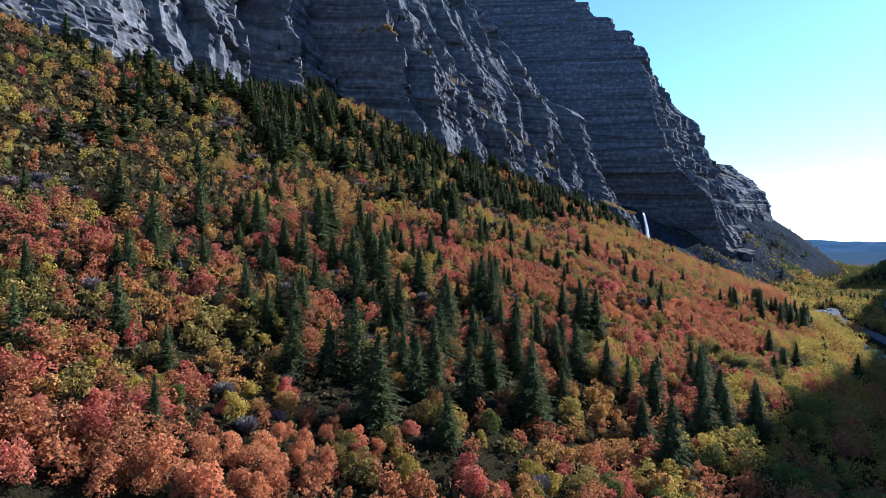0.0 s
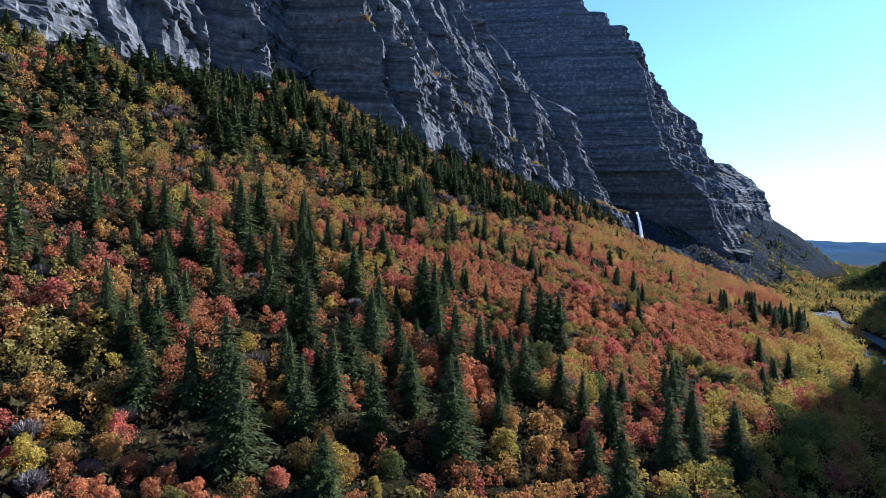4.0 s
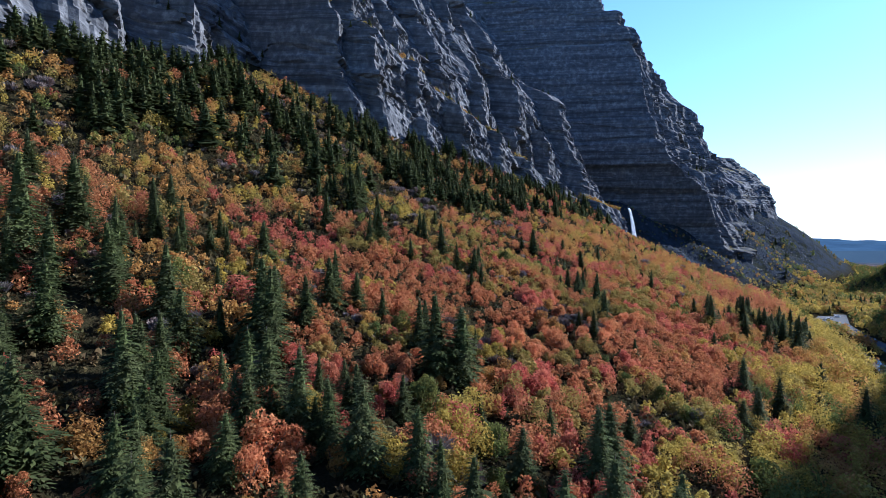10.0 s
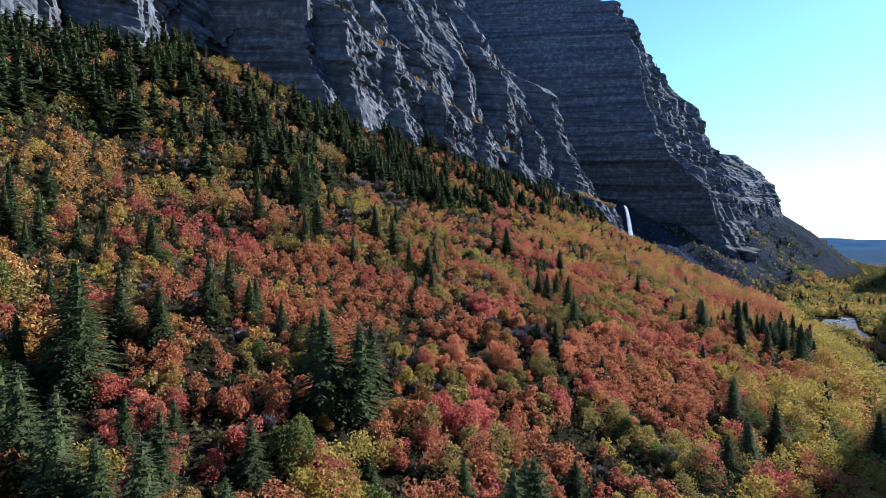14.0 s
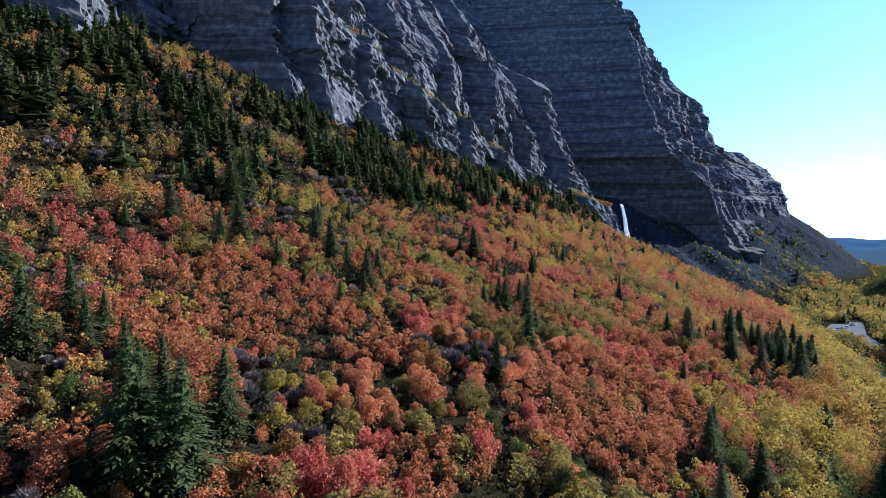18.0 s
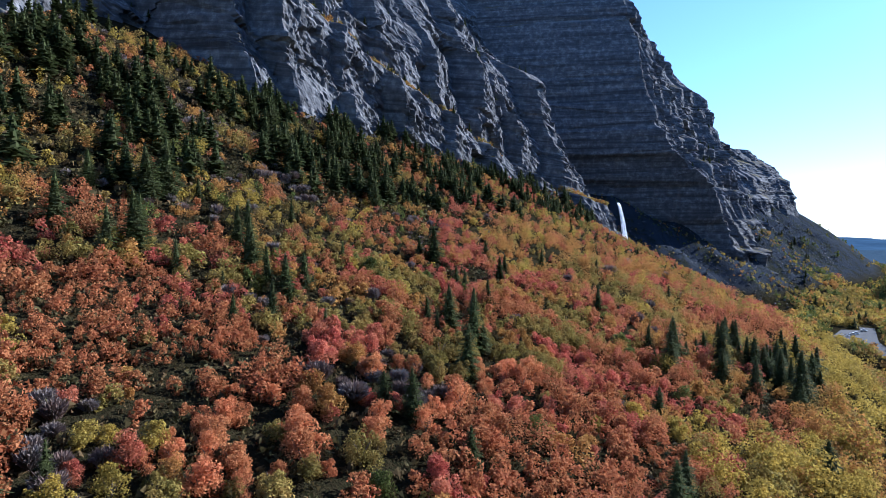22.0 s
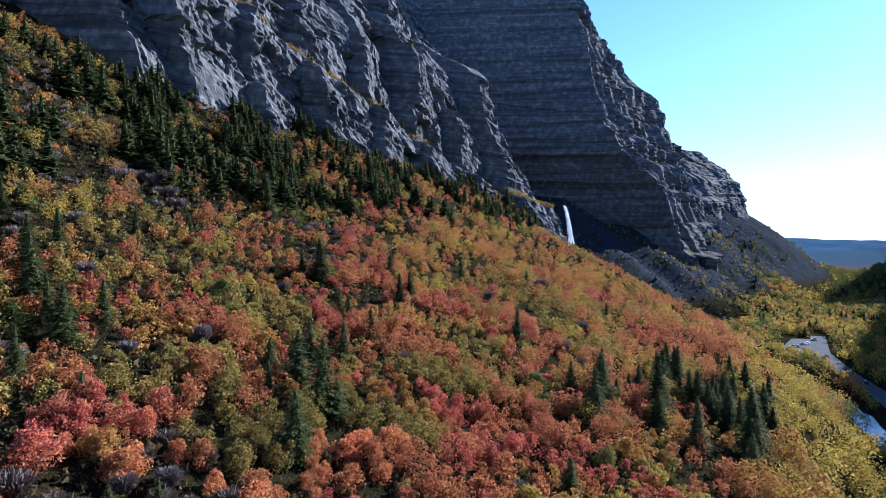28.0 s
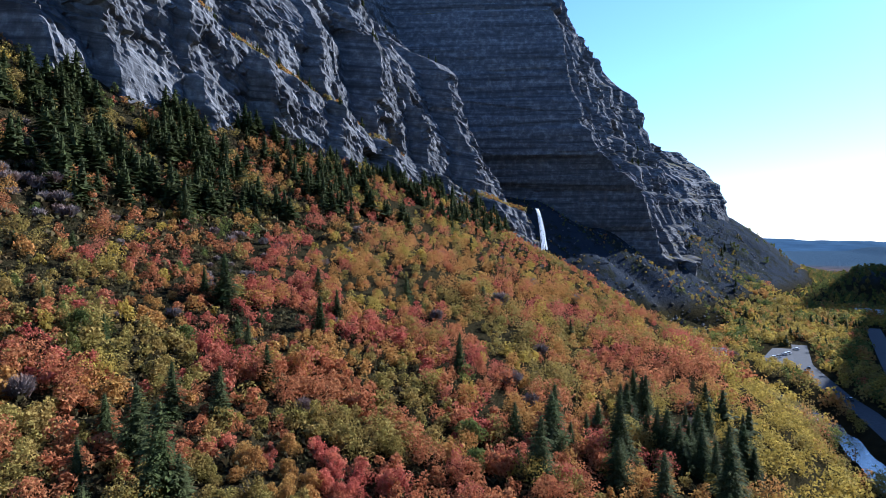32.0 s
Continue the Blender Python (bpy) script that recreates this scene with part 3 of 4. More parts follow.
# ---- where each kind grows, in metres along and up the slope ----
PATCHES = {
    "red": [(5, 97, 5), (0, 78, 5), (14, 71, 5), (18, 83, 5), (188, 137, 14), (187, 103, 15), (167, 184, 9), (110, 72, 5), (115, 74, 5), (198, 110, 16), (179, 138, 14), (165, 107, 12), (174, 128, 13), (200, 108, 14), (179, 106, 11), (283, 97, 8), (229, 49, 8), (208, 78, 8), (284, 98, 8), (277, 53, 10), (227, 73, 5), (213, 74, 6), (209, 76, 5), (277, 94, 8), (282, 82, 7), (288, 55, 8), (291, 45, 7), (261, 48, 6), (365, 147, 10), (278, 88, 10), (287, 56, 7), (353, 139, 10)],
    "orange": [(2, 62, 26), (-7, 70, 14), (12, 56, 14), (133, 178, 14), (184, 107, 20), (20, 51, 5), (126, 117, 8), (184, 66, 17), (236, 52, 21), (217, 30, 16), (114, 52, 7), (131, 181, 12), (112, 55, 6), (195, 69, 12), (163, 33, 8), (174, 46, 7), (209, 33, 9), (190, 77, 12), (156, 68, 5), (183, 63, 8), (287, 45, 12), (209, 36, 8), (197, 83, 11), (189, 107, 8), (184, 71, 7), (246, 87, 7), (215, 50, 6), (251, 93, 8), (296, 115, 10), (423, 32, 10), (374, 61, 11), (280, 70, 6)],
    "gold": [(83, 219, 15), (64, 169, 12), (133, 119, 8), (44, 48, 8), (116, 110, 7), (113, 90, 5), (134, 58, 6), (145, 82, 5), (411, 147, 11), (401, 109, 15), (397, 74, 14), (415, 164, 13), (408, 126, 15), (444, 88, 15), (386, 222, 11), (403, 201, 16), (94, 46, 7), (404, 232, 18), (423, 219, 14)],
    "yellow": [(120, 216, 12), (47, 42, 5), (383, 0, 23), (166, 18, 7), (402, -8, 17), (367, -1, 18), (200, 27, 5), (381, 0, 17), (394, 0, 18), (383, -10, 16), (433, 3, 15), (415, -11, 17), (443, 12, 13), (350, 13, 10)],
    "olive": [(66, 224, 18), (31, 151, 12), (23, 59, 5), (106, 216, 14), (165, 59, 5), (216, 91, 5), (275, 104, 10), (234, 91, 8), (215, 86, 5), (232, 64, 7), (254, 60, 8), (232, 91, 7), (249, 66, 7), (267, 91, 6), (287, 66, 10), (250, 85, 7), (313, 71, 11), (377, 75, 15), (282, 73, 8), (383, 84, 18), (257, 62, 6)],
    "green": [(56, 29, 8), (64, 22, 6), (230, 42, 5), (225, 42, 5), (269, 114, 5), (300, 0, 8)],
    "grey": [(39, 163, 9), (14, 68, 5), (28, 132, 6), (77, 156, 7), (210, 65, 10), (165, 65, 5), (207, 65, 6), (216, 61, 6), (206, 66, 5), (219, 59, 5), (281, 189, 11), (267, 183, 13), (103, 71, 5), (222, 67, 5)],
}
GROVE_A = [(1, 97, 10), (5, 73, 9), (9, 110, 10), (16, 97, 11), (18, 88, 9), (29, 118, 7), (35, 79, 11), (37, 63, 16), (39, 163, 11), (41, 96, 8), (41, 76, 11), (42, 125, 14), (43, 86, 13), (45, 92, 10), (45, 73, 15), (49, 89, 11), (52, 68, 12), (54, 94, 11), (57, 74, 10), (58, 57, 14), (58, 65, 13), (63, 137, 14), (65, 115, 10), (66, 126, 7), (67, 49, 17), (67, 69, 14), (69, 84, 11), (71, 106, 9), (72, 51, 16), (72, 196, 16)]
GROVE_B = [(72, 60, 12), (74, 119, 13), (76, 114, 14), (76, 63, 10), (78, 26, 16), (83, 76, 15), (83, 95, 13), (85, 33, 10), (88, 50, 10), (92, 81, 12), (92, 63, 12), (93, 174, 10), (93, 144, 9), (94, 125, 20), (94, 68, 9), (100, 107, 16), (100, 59, 8), (100, 34, 14), (102, 52, 14), (103, 40, 12), (104, 24, 17), (106, 81, 6), (107, 117, 15), (107, 59, 9), (109, 134, 18), (109, 20, 13), (111, 79, 18), (113, 83, 18), (116, 67, 7), (119, 23, 15)]
GROVE_C = [(119, 102, 8), (120, 58, 9), (121, 15, 15), (123, 38, 11), (124, 91, 11), (127, 86, 11), (128, 16, 14), (130, 138, 15), (132, 29, 16), (134, 51, 6), (139, 63, 18), (139, 29, 15), (141, 92, 13), (142, 41, 8), (143, 60, 17), (145, 71, 13), (145, 33, 11), (149, 91, 10), (149, 72, 12), (151, 99, 12), (152, 86, 8), (154, 95, 8), (154, 66, 13), (162, 67, 7), (198, 15, 9), (201, 146, 14), (203, 129, 12), (205, 12, 12), (206, 92, 8), (210, 130, 15)]
GROVE_D = [(211, 13, 11), (213, 119, 9), (214, 135, 13), (218, 95, 9), (220, 82, 6), (230, 18, 12), (230, 104, 11), (230, 9, 12), (231, 159, 17), (232, 112, 10), (233, 119, 15), (237, 60, 12), (238, 130, 14), (239, 107, 10), (239, 162, 19), (240, 19, 10), (244, 72, 8), (249, 139, 12), (251, 67, 14), (253, 0, 9), (254, 75, 12), (266, 83, 10), (267, -12, 18), (272, 79, 10), (273, 147, 9), (274, 32, 8), (286, 0, 12), (287, 83, 9), (294, 95, 8), (306, 114, 13)]
GROVE_E = [(309, 38, 14), (317, 95, 10), (317, 46, 10), (322, 18, 14), (323, 40, 14), (323, 27, 11), (325, 7, 12), (330, 100, 9), (333, 29, 17), (333, 43, 12), (336, 111, 10), (336, 68, 11), (338, 8, 19), (340, 35, 10), (347, 26, 10), (354, 33, 12), (362, 10, 13), (367, 17, 12), (370, 7, 13), (371, 104, 11), (389, 8, 10), (403, 92, 9), (412, 63, 9)]
GROVES = [GROVE_A, GROVE_B, GROVE_C, GROVE_D, GROVE_E]
# stands of conifers: s from, to; n from, to; how many; heights
STANDS = [(150, 345, 190, 262, 400, 10, 18), (200, 330, 165, 200, 100, 10, 17), (95, 160, 215, 275, 80, 9, 15), (335, 455, 165, 256, 380, 10, 16), (340, 420, 222, 248, 45, 7, 12),
          (455, 625, 160, 236, 360, 8, 14), (32, 112, 46, 100, 26, 11, 16), (20, 340, 20, 160, 40, 6, 10),
          (345, 400, 4, 36, 14, 9, 13), (326, 374, 8, 44, 14, 11, 15), (150, 300, 215, 300, 170, 9, 15), (325, 388, 175, 258, 130, 10, 16), (20, 150, 110, 200, 50, 9, 15), (430, 560, 60, 150, 24, 5, 8), (700, 900, -60, 40, 60, 8, 13), (900, 1250, 40, 120, 50, 6, 10)]


rng = np.random.default_rng(11)


def sites(s0, s1, n0, n1, gap, rng):
    a, b = np.meshgrid(np.arange(s0, s1, gap), np.arange(n0, n1, gap), indexing="ij")
    s = a.ravel() + rng.uniform(-0.45, 0.45, a.size) * gap
    n = b.ravel() + rng.uniform(-0.45, 0.45, a.size) * gap
    return s, n


def on_strip(s, n, half):
    """An open golden strip that climbs between two stands of conifers."""
    return (np.abs(s - np.interp(n, [130, 160, 190, 250], [385, 398, 410, 412])) < half) & (n > 130)


def on_greys(s, n, half):
    """An open strip of leafless grey brush."""
    return (np.abs(s - 291) < half) & (n > 165) & (n < 255)


def kind_at(s, n, rng):
    """The leaf colour that each bush takes, from patches of the slope."""
    names = ["red", "orange", "gold", "yellow", "olive", "green", "grey"]
    w = np.zeros((len(s), 7))
    low, mid, high = smooth(30, 5, n), smooth(5, 30, n) * smooth(175, 130, n), smooth(130, 175, n)
    w += low[:, None] * np.array([0.02, 0.08, 0.6, 1.6, 0.5, 0.35, 0.02])
    early = low * smooth(310, 250, s)
    w = w * (1 - early)[:, None] + early[:, None] * np.array([0.4, 0.7, 0.6, 0.55, 0.5, 0.5, 0.05])
    east = smooth(170, 260, s)
    w += (mid * (1 - east))[:, None] * np.array([0.85, 1.6, 0.75, 0.28, 0.36, 0.12, 0.22])
    w += (mid * east)[:, None] * np.array([1.0, 1.4, 0.7, 0.28, 0.55, 0.12, 0.22])
    w += high[:, None] * np.array([0.12, 0.55, 1.1, 0.6, 1.0, 0.35, 0.5])
    lower = smooth(310, 380, s) * smooth(20, 40, n)
    w = w * (1 - lower)[:, None] + lower[:, None] * np.array([0.5, 1.05, 1.15, 0.4, 0.75, 0.1, 0.15])
    w[s > 650] = (0.02, 0.08, 0.5, 1.0, 0.9, 0.7, 0.02)
    for name, rows in PATCHES.items():
        k = names.index(name)
        for ps, pn, pr in rows:
            d2 = ((s - ps) ** 2 + (n - pn) ** 2) / pr ** 2
            g = np.exp(-d2 ** 1.5)
            w *= (1 - 0.85 * g)[:, None]
            w[:, k] += 1.4 * g
    strip, greys = on_strip(s, n, 13), on_greys(s, n, 13)
    w[strip] = (0.25, 0.9, 1.5, 0.5, 0.5, 0.05, 0.05)
    w[greys] = (0.1, 0.35, 0.4, 0.1, 0.9, 0.1, 1.2)
    w[(s > 640) & (n > 18)] = (0.0, 0.03, 0.35, 0.8, 1.0, 0.8, 0.05)
    for k in range(7):
        w[:, k] *= np.exp(2.3 * vnoise(s / 13, n / 13, seed=61 + k) + 1.0 * vnoise(s / 40, n / 40, seed=81 + k))
    w = w ** 1.35
    w /= w.sum(1)[:, None]
    pick = (rng.uniform(size=len(s))[:, None] > np.cumsum(w, 1)).sum(1)
    return np.array(names)[np.clip(pick, 0, 6)]


def spread(verts, s, n, scale, turn, sink=0.25, stretch=None):
    """One prototype set down at many places, as plain geometry."""
    x, y = to_xy(s, n)
    z = height(s, n) - sink
    c, d = np.cos(turn)[:, None], np.sin(turn)[:, None]
    k = scale[:, None]
    kz = k if stretch is None else stretch[:, None]
    vx = (verts[None, :, 0] * c - verts[None, :, 1] * d) * k + x[:, None]
    vy = (verts[None, :, 0] * d + verts[None, :, 1] * c) * k + y[:, None]
    vz = verts[None, :, 2] * kz + z[:, None]
    return np.stack([vx, vy, vz], -1).reshape(-1, 3)


def seen_side(s, n):
    """The part of the slope that lies ahead of the flight."""
    edge = np.interp(s, [-60, 25, 112, 240, 560, 780], [113, 42, -14, -40, -60, -150])
    return (n > edge) & (n < 2.3 * (s + 70) + 15) & (n > -0.14 * (s + 50) - 12 - 60 * smooth(560, 760, s))


def bare(s, n):
    """Ground that stays free: road, river, rock and the gully."""
    on_rock = n > wall_back(s, np.clip(height(s, n) + 2, 60, 480)) - 2
    return on_rock | paved(s, n)


def paved(s, n):
    s, n = np.asarray(s, float), np.asarray(n, float)
    return ((np.abs(n - road_n(s)) < 8) & (s < 745)) | ((np.abs(n + 60 + 0.052 * (s - 630)) < 9) & (s > 625) & (s < 865)) | ((np.abs(n - river_n(s)) < 6.5) & (s < 600)) | ((s > 640) & (s < 714) & (n > -18) & (n < 12))


# ---- conifers ----
CON_NEAR = [mesh_from("crown", v := conifer_verts(100 + i, 38, 9, 7, sl, 0.62), quad_faces(len(v) // 4), NEEDLE) for i, sl in enumerate((0.235, 0.27, 0.21, 0.25))]
CON_FAR = [conifer_verts(200 + i, 15, 6, 2, sl, 1.7) for i, sl in enumerate((0.25, 0.28, 0.22))]
TRUNK = mesh_from("trunk", *joined([limb((0, 0, -0.04), (0, 0, 0.55), 0.013, 0.007, 7), limb((0, 0, 0.55), (0, 0, 0.99), 0.007, 0.001, 7)]), BARK)


def conifer(variant):
    tree = new("conifer")
    tree.empty_display_size = 0.3
    for part_name, me in (("trunk", TRUNK), ("crown", CON_NEAR[variant])):
        ob = new(part_name, me)
        ob.parent = tree
    return tagged(tree, "tall dark green spruce tree with drooping boughs on the slope", "conifer", "spruces on the slope")


PROTO = [conifer(i) for i in range(4)]
placed_s, placed_n, placed_h = [], [], []
for rows in GROVES:
    for ps, pn, ph in rows:
        placed_s.append(ps), placed_n.append(pn), placed_h.append(ph)
for (s0, s1, n0, n1, count, h0, h1) in STANDS:
    placed_s += list(rng.uniform(s0, s1, count))
    placed_n += list(rng.uniform(n0, n1, count))
    placed_h += list(rng.uniform(h0 * 0.65, h1, count))
cs, cn, ch = np.array(placed_s), np.array(placed_n), 0.96 * np.array(placed_h)
keep = ~bare(cs, cn) & seen_side(cs, cn) & ((cn < 150) | (vnoise(cs / 22, cn / 17, seed=97) > -0.3))
keep &= ~on_strip(cs, cn, 10) & ~on_greys(cs, cn, 9)
cs, cn, ch = cs[keep], cn[keep], ch[keep]
rank = np.argsort(np.maximum.reduce([(62 - height(cs, cn)) * 2.3, cn * 1.1, cs - 199]))
near, rest = rank[:260], rank[260:]
for i, k in enumerate(near):
    x, y = to_xy(cs[k], cn[k])
    z = float(height(cs[k], cn[k]))
    h = ch[k]
    m = Matrix.LocRotScale((x, y, z - 0.2), Euler((rng.uniform(-0.03, 0.03), rng.uniform(-0.03, 0.03), rng.uniform(0, 6.28))), (h * rng.uniform(1.0, 1.35),) * 2 + (h,))
    if i < 4:
        PROTO[i].matrix_basis = m
    else:
        twin = copy_thing(PROTO[i % 4], Matrix())
        twin.matrix_basis = m
parts_v = []
for j in range(3):
    k = rest[j::3]
    parts_v.append(spread(CON_FAR[j], cs[k], cn[k], ch[k] * rng.uniform(1.0, 1.4, len(k)), rng.uniform(0, 6.28, len(k)), 0.2, ch[k]))
# small trees that cling to the ledges of the cliffs
ls, lz = rng.uniform(120, 1060, 6000), rng.uniform(120, 400, 6000)
back0, back1 = cliff_back(ls, lz), cliff_back(ls, lz + 3.0)
ledge = np.flatnonzero((back1 - back0 > 5.5) & (height(ls, back0) < lz - 6) & ((ls < 680) | (ls > 930) | (lz < 150)))[:230]
lx, ly = to_xy(ls[ledge], back0[ledge] + 2.0)
lh = rng.uniform(3, 8.5, len(ledge))
for q in range(len(ledge)):
    parts_v.append(CON_FAR[q % 3] * (lh[q], lh[q], lh[q]) + np.array((lx[q], ly[q], lz[ledge[q]] + 0.2)))
bench_s = rng.uniform(392, 500, 26)
bench_z = 179 - 0.40 * (bench_s - 430) - 5 * vnoise(bench_s / 120, (178 - 0.4 * (bench_s - 430)) / 80, seed=21)
bench_x, bench_y = to_xy(bench_s, cliff_back(bench_s, bench_z) + 1.5)
for q in range(26):
    tall = rng.uniform(4, 10)
    parts_v.append(CON_FAR[q % 3] * tall + np.array((bench_x[q], bench_y[q], bench_z[q] - 0.3)))
vv = np.concatenate(parts_v)
far_con = new("conifer_wood", mesh_from("conifer_wood", vv, quad_faces(len(vv) // 4), NEEDLE))
tagged(far_con, "dense dark spruce wood below the cliffs", "conifers", kind="stuff")

# ---- broadleaf trees and bushes ----
LABELS = {
    "red": ("red_maple", "small maple tree with bright red autumn leaves"),
    "orange": ("orange_maple", "small maple tree with burnt orange autumn leaves"),
    "gold": ("golden_oak", "gambel oak bush with golden brown autumn leaves"),
    "yellow": ("yellow_cottonwood", "leafy cottonwood tree turning bright yellow"),
    "olive": ("olive_oak", "oak bush with dull olive green leaves"),
    "green": ("green_bush", "rounded bush with fresh green leaves"),
    "grey": ("bare_bush", "leafless bush of thin grey twigs"),
}
STEMS = mesh_from("trunk", *stems(5, 4.2, 2.4, 4), BARK)
NEAR_CROWNS = {}
for c, name in enumerate(LABELS):
    made = []
    for i in range(4):
        v = twig_verts(300 + i, 700) if name == "grey" else crown_verts(310 + 10 * c + i, 2100, 0.135, clumps=15 + 3 * i, tall=4.1 + 0.35 * i)
        made.append(mesh_from("crown", v, tri_faces(v), LEAVES[name]))
    NEAR_CROWNS[name] = made

s1, n1 = sites(-50, 340, -5, 135, 3.3, rng)
s2, n2 = sites(-50, 1020, -130, 285, 4.9, rng)
out = ~((s2 < 340) & (n2 > -5) & (n2 < 135))
bs, bn = np.concatenate([s1, s2[out]]), np.concatenate([n1, n2[out]])
keep = ~bare(bs, bn) & seen_side(bs, bn)
keep &= rng.uniform(size=len(bs)) > 0.06 + 0.55 * smooth(0.05, 0.6, vnoise(bs / 8, bn / 8, seed=91)) * smooth(15, 40, bs)
# scree carries few bushes
grove = smooth(25, 40, bs) * smooth(120, 100, bs) * smooth(38, 50, bn) * smooth(112, 98, bn)
keep &= rng.uniform(size=len(bs)) > 0.6 * grove
keep &= rng.uniform(size=len(bs)) > 0.42 * smooth(28, 8, bn) * smooth(60, 120, bs) * smooth(620, 560, bs)
keep &= rng.uniform(size=len(bs)) > (0.88 - 0.72 * smooth(-0.1, 0.3, vnoise(bs / 22 + bn / 60, bn / 90, seed=13))) * smooth(660, 720, bs) * smooth(26, 56, bn + 0.1 * np.maximum(0, bs - 800))
bs, bn = bs[keep], bn[keep]
kinds = kind_at(bs, bn, rng)
valley = smooth(25, 0, bn) + smooth(560, 640, bs)
size = rng.uniform(0.55, 1.15, len(bs)) * (1 + 0.40 * np.minimum(1, valley)) * (0.85 + 0.25 * smooth(150, 30, bn))
size *= np.where((bs < 340) & (bn > -5) & (bn < 135), 1.0, 1.35 - 0.3 * smooth(450, 620, bs))
size *= 1 - 0.3 * smooth(585, 610, bs) * smooth(735, 715, bs) * smooth(30, 22, np.abs(bn + 2))
size *= np.exp(0.35 * vnoise(bs / 16, bn / 16, seed=95))
size *= 1 - 0.5 * smooth(690, 740, bs) * smooth(35, 65, bn + 0.1 * np.maximum(0, bs - 800))
dist = np.maximum.reduce([(62 - height(bs, bn)) * 2.3, bn * 1.1, bs - 199])
order = np.argsort(dist)
single = np.zeros(len(bs), bool)
for name, (obj_name, label) in LABELS.items():
    mine = [k for k in order if kinds[k] == name and (size[k] < 1.45 or name == "grey")][:110 if name in ("red", "orange") else 48]
    single[mine] = True
    for i, k in enumerate(mine):
        x, y = to_xy(bs[k], bn[k])
        m = Matrix.LocRotScale((x, y, float(height(bs[k], bn[k])) - 0.25), Euler((0, 0, rng.uniform(0, 6.28))), (size[k] * rng.uniform(0.85, 1.25), size[k] * rng.uniform(0.85, 1.25), size[k]))
        if i < 4:
            tree = new(obj_name)
            tree.empty_display_size = 0.3
            for part_name, me in (("trunk", STEMS), ("crown", NEAR_CROWNS[name][i])):
                new(part_name, me).parent = tree
            tagged(tree, label, "tree" if name != "grey" else "bush", "autumn trees on the slope")
            tree.matrix_basis = m
            first = [tree] if i == 0 else first + [tree]
        else:
            twin = copy_thing(first[i % 4], Matrix())
            twin.matrix_basis = m
for c, (name, (obj_name, label)) in enumerate(LABELS.items()):
    chunks = []
    for step, (d0, d1, cards, leaf) in enumerate(((0, 110, 420, 0.23), (110, 160, 300, 0.25), (160, 215, 220, 0.27), (215, 330, 165, 0.30), (330, 480, 95, 0.38), (480, 3000, 70, 0.44))):
        k = np.flatnonzero((kinds == name) & ~single & (dist >= d0) & (dist < d1))
        for j in range(10):
            kk = k[size[k] > 1.2] if j > 4 else k[size[k] <= 1.2]
            kk = kk[j % 5::5]
            if not len(kk):
                continue
            if j == 5 and step < 4:
                cards, leaf = int(cards * 2.3), leaf * 0.52
            v = twig_verts(400 + j, cards) if name == "grey" else crown_verts(420 + 50 * step + 7 * c + j, cards, leaf, clumps=(9 if j < 5 else 17) + j % 5, loose=0.25 if j < 5 else 0.16)
            chunks.append(spread(v, bs[kk], bn[kk], size[kk] * rng.uniform(0.9, 1.2, len(kk)), rng.uniform(0, 6.28, len(kk)), 0.25, size[kk]))
    vv = np.concatenate(chunks)
    ob = new(obj_name + "_thicket", mesh_from(obj_name + "_thicket", vv, tri_faces(vv), LEAVES[name]))
    tagged(ob, "thicket of " + label.replace("tree", "trees").replace("bush ", "bushes "), "thicket", kind="stuff")

# ---- scrub on the bench of the near rib ----
hs = rng.uniform(340, 668, 900)
hz = 178.5 - 0.40 * (hs - 430) - 5 * vnoise(hs / 120, (178 - 0.4 * (hs - 430)) / 80, seed=21) + rng.uniform(-2.0, 2.5, 900)
hx, hy = to_xy(hs, cliff_back(hs, hz) + rng.uniform(-0.5, 3.0, 900))
for name in ("gold", "olive"):
    chunks = []
    for q in range(900):
        if (q % 5 < 2) == (name == "gold") and vnoise(hs[q] / 23, 0.5, seed=99) > -0.25:
            v = crown_verts(900 + q % 6, 60, 0.42) * rng.uniform(0.4, 1.05)
            chunks.append(v + np.array((hx[q], hy[q], hz[q] - 0.5)))
    vv = np.concatenate(chunks)
    ob = new("ledge_scrub", mesh_from("ledge_scrub", vv, tri_faces(vv), LEAVES[name]))
    tagged(ob, "low %s scrub on a ledge of the cliff" % name, "scrub", kind="stuff")

# ---- woods of the lower canyon ----
ws, wnn = sites(1020, 1750, -330, 60, 11, rng)
keep = (wnn > -0.18 * (ws + 50) - 40) & (rng.uniform(size=len(ws)) > 0.15 + 0.8 * smooth(-6, 4, height(ws, wnn)) * (wnn > -45))
ws, wnn = ws[keep], wnn[keep]
wk = rng.uniform(size=len(ws))
for name, lo, hi in (("olive", 0, 0.35), ("yellow", 0.35, 0.45), ("green", 0.45, 1.0)):
    kk = np.flatnonzero((wk >= lo) & (wk < hi))
    vv = spread(crown_verts(800 + int(lo * 10), 60, 0.55), ws[kk], wnn[kk], rng.uniform(1.1, 2.0, len(kk)), rng.uniform(0, 6.28, len(kk)))
    ob = new("far_" + LABELS[name][0] + "_wood", mesh_from("far_wood", vv, tri_faces(vv), LEAVES[name]))
    tagged(ob, "distant wood of mixed autumn trees on the canyon floor", "woods", kind="stuff")

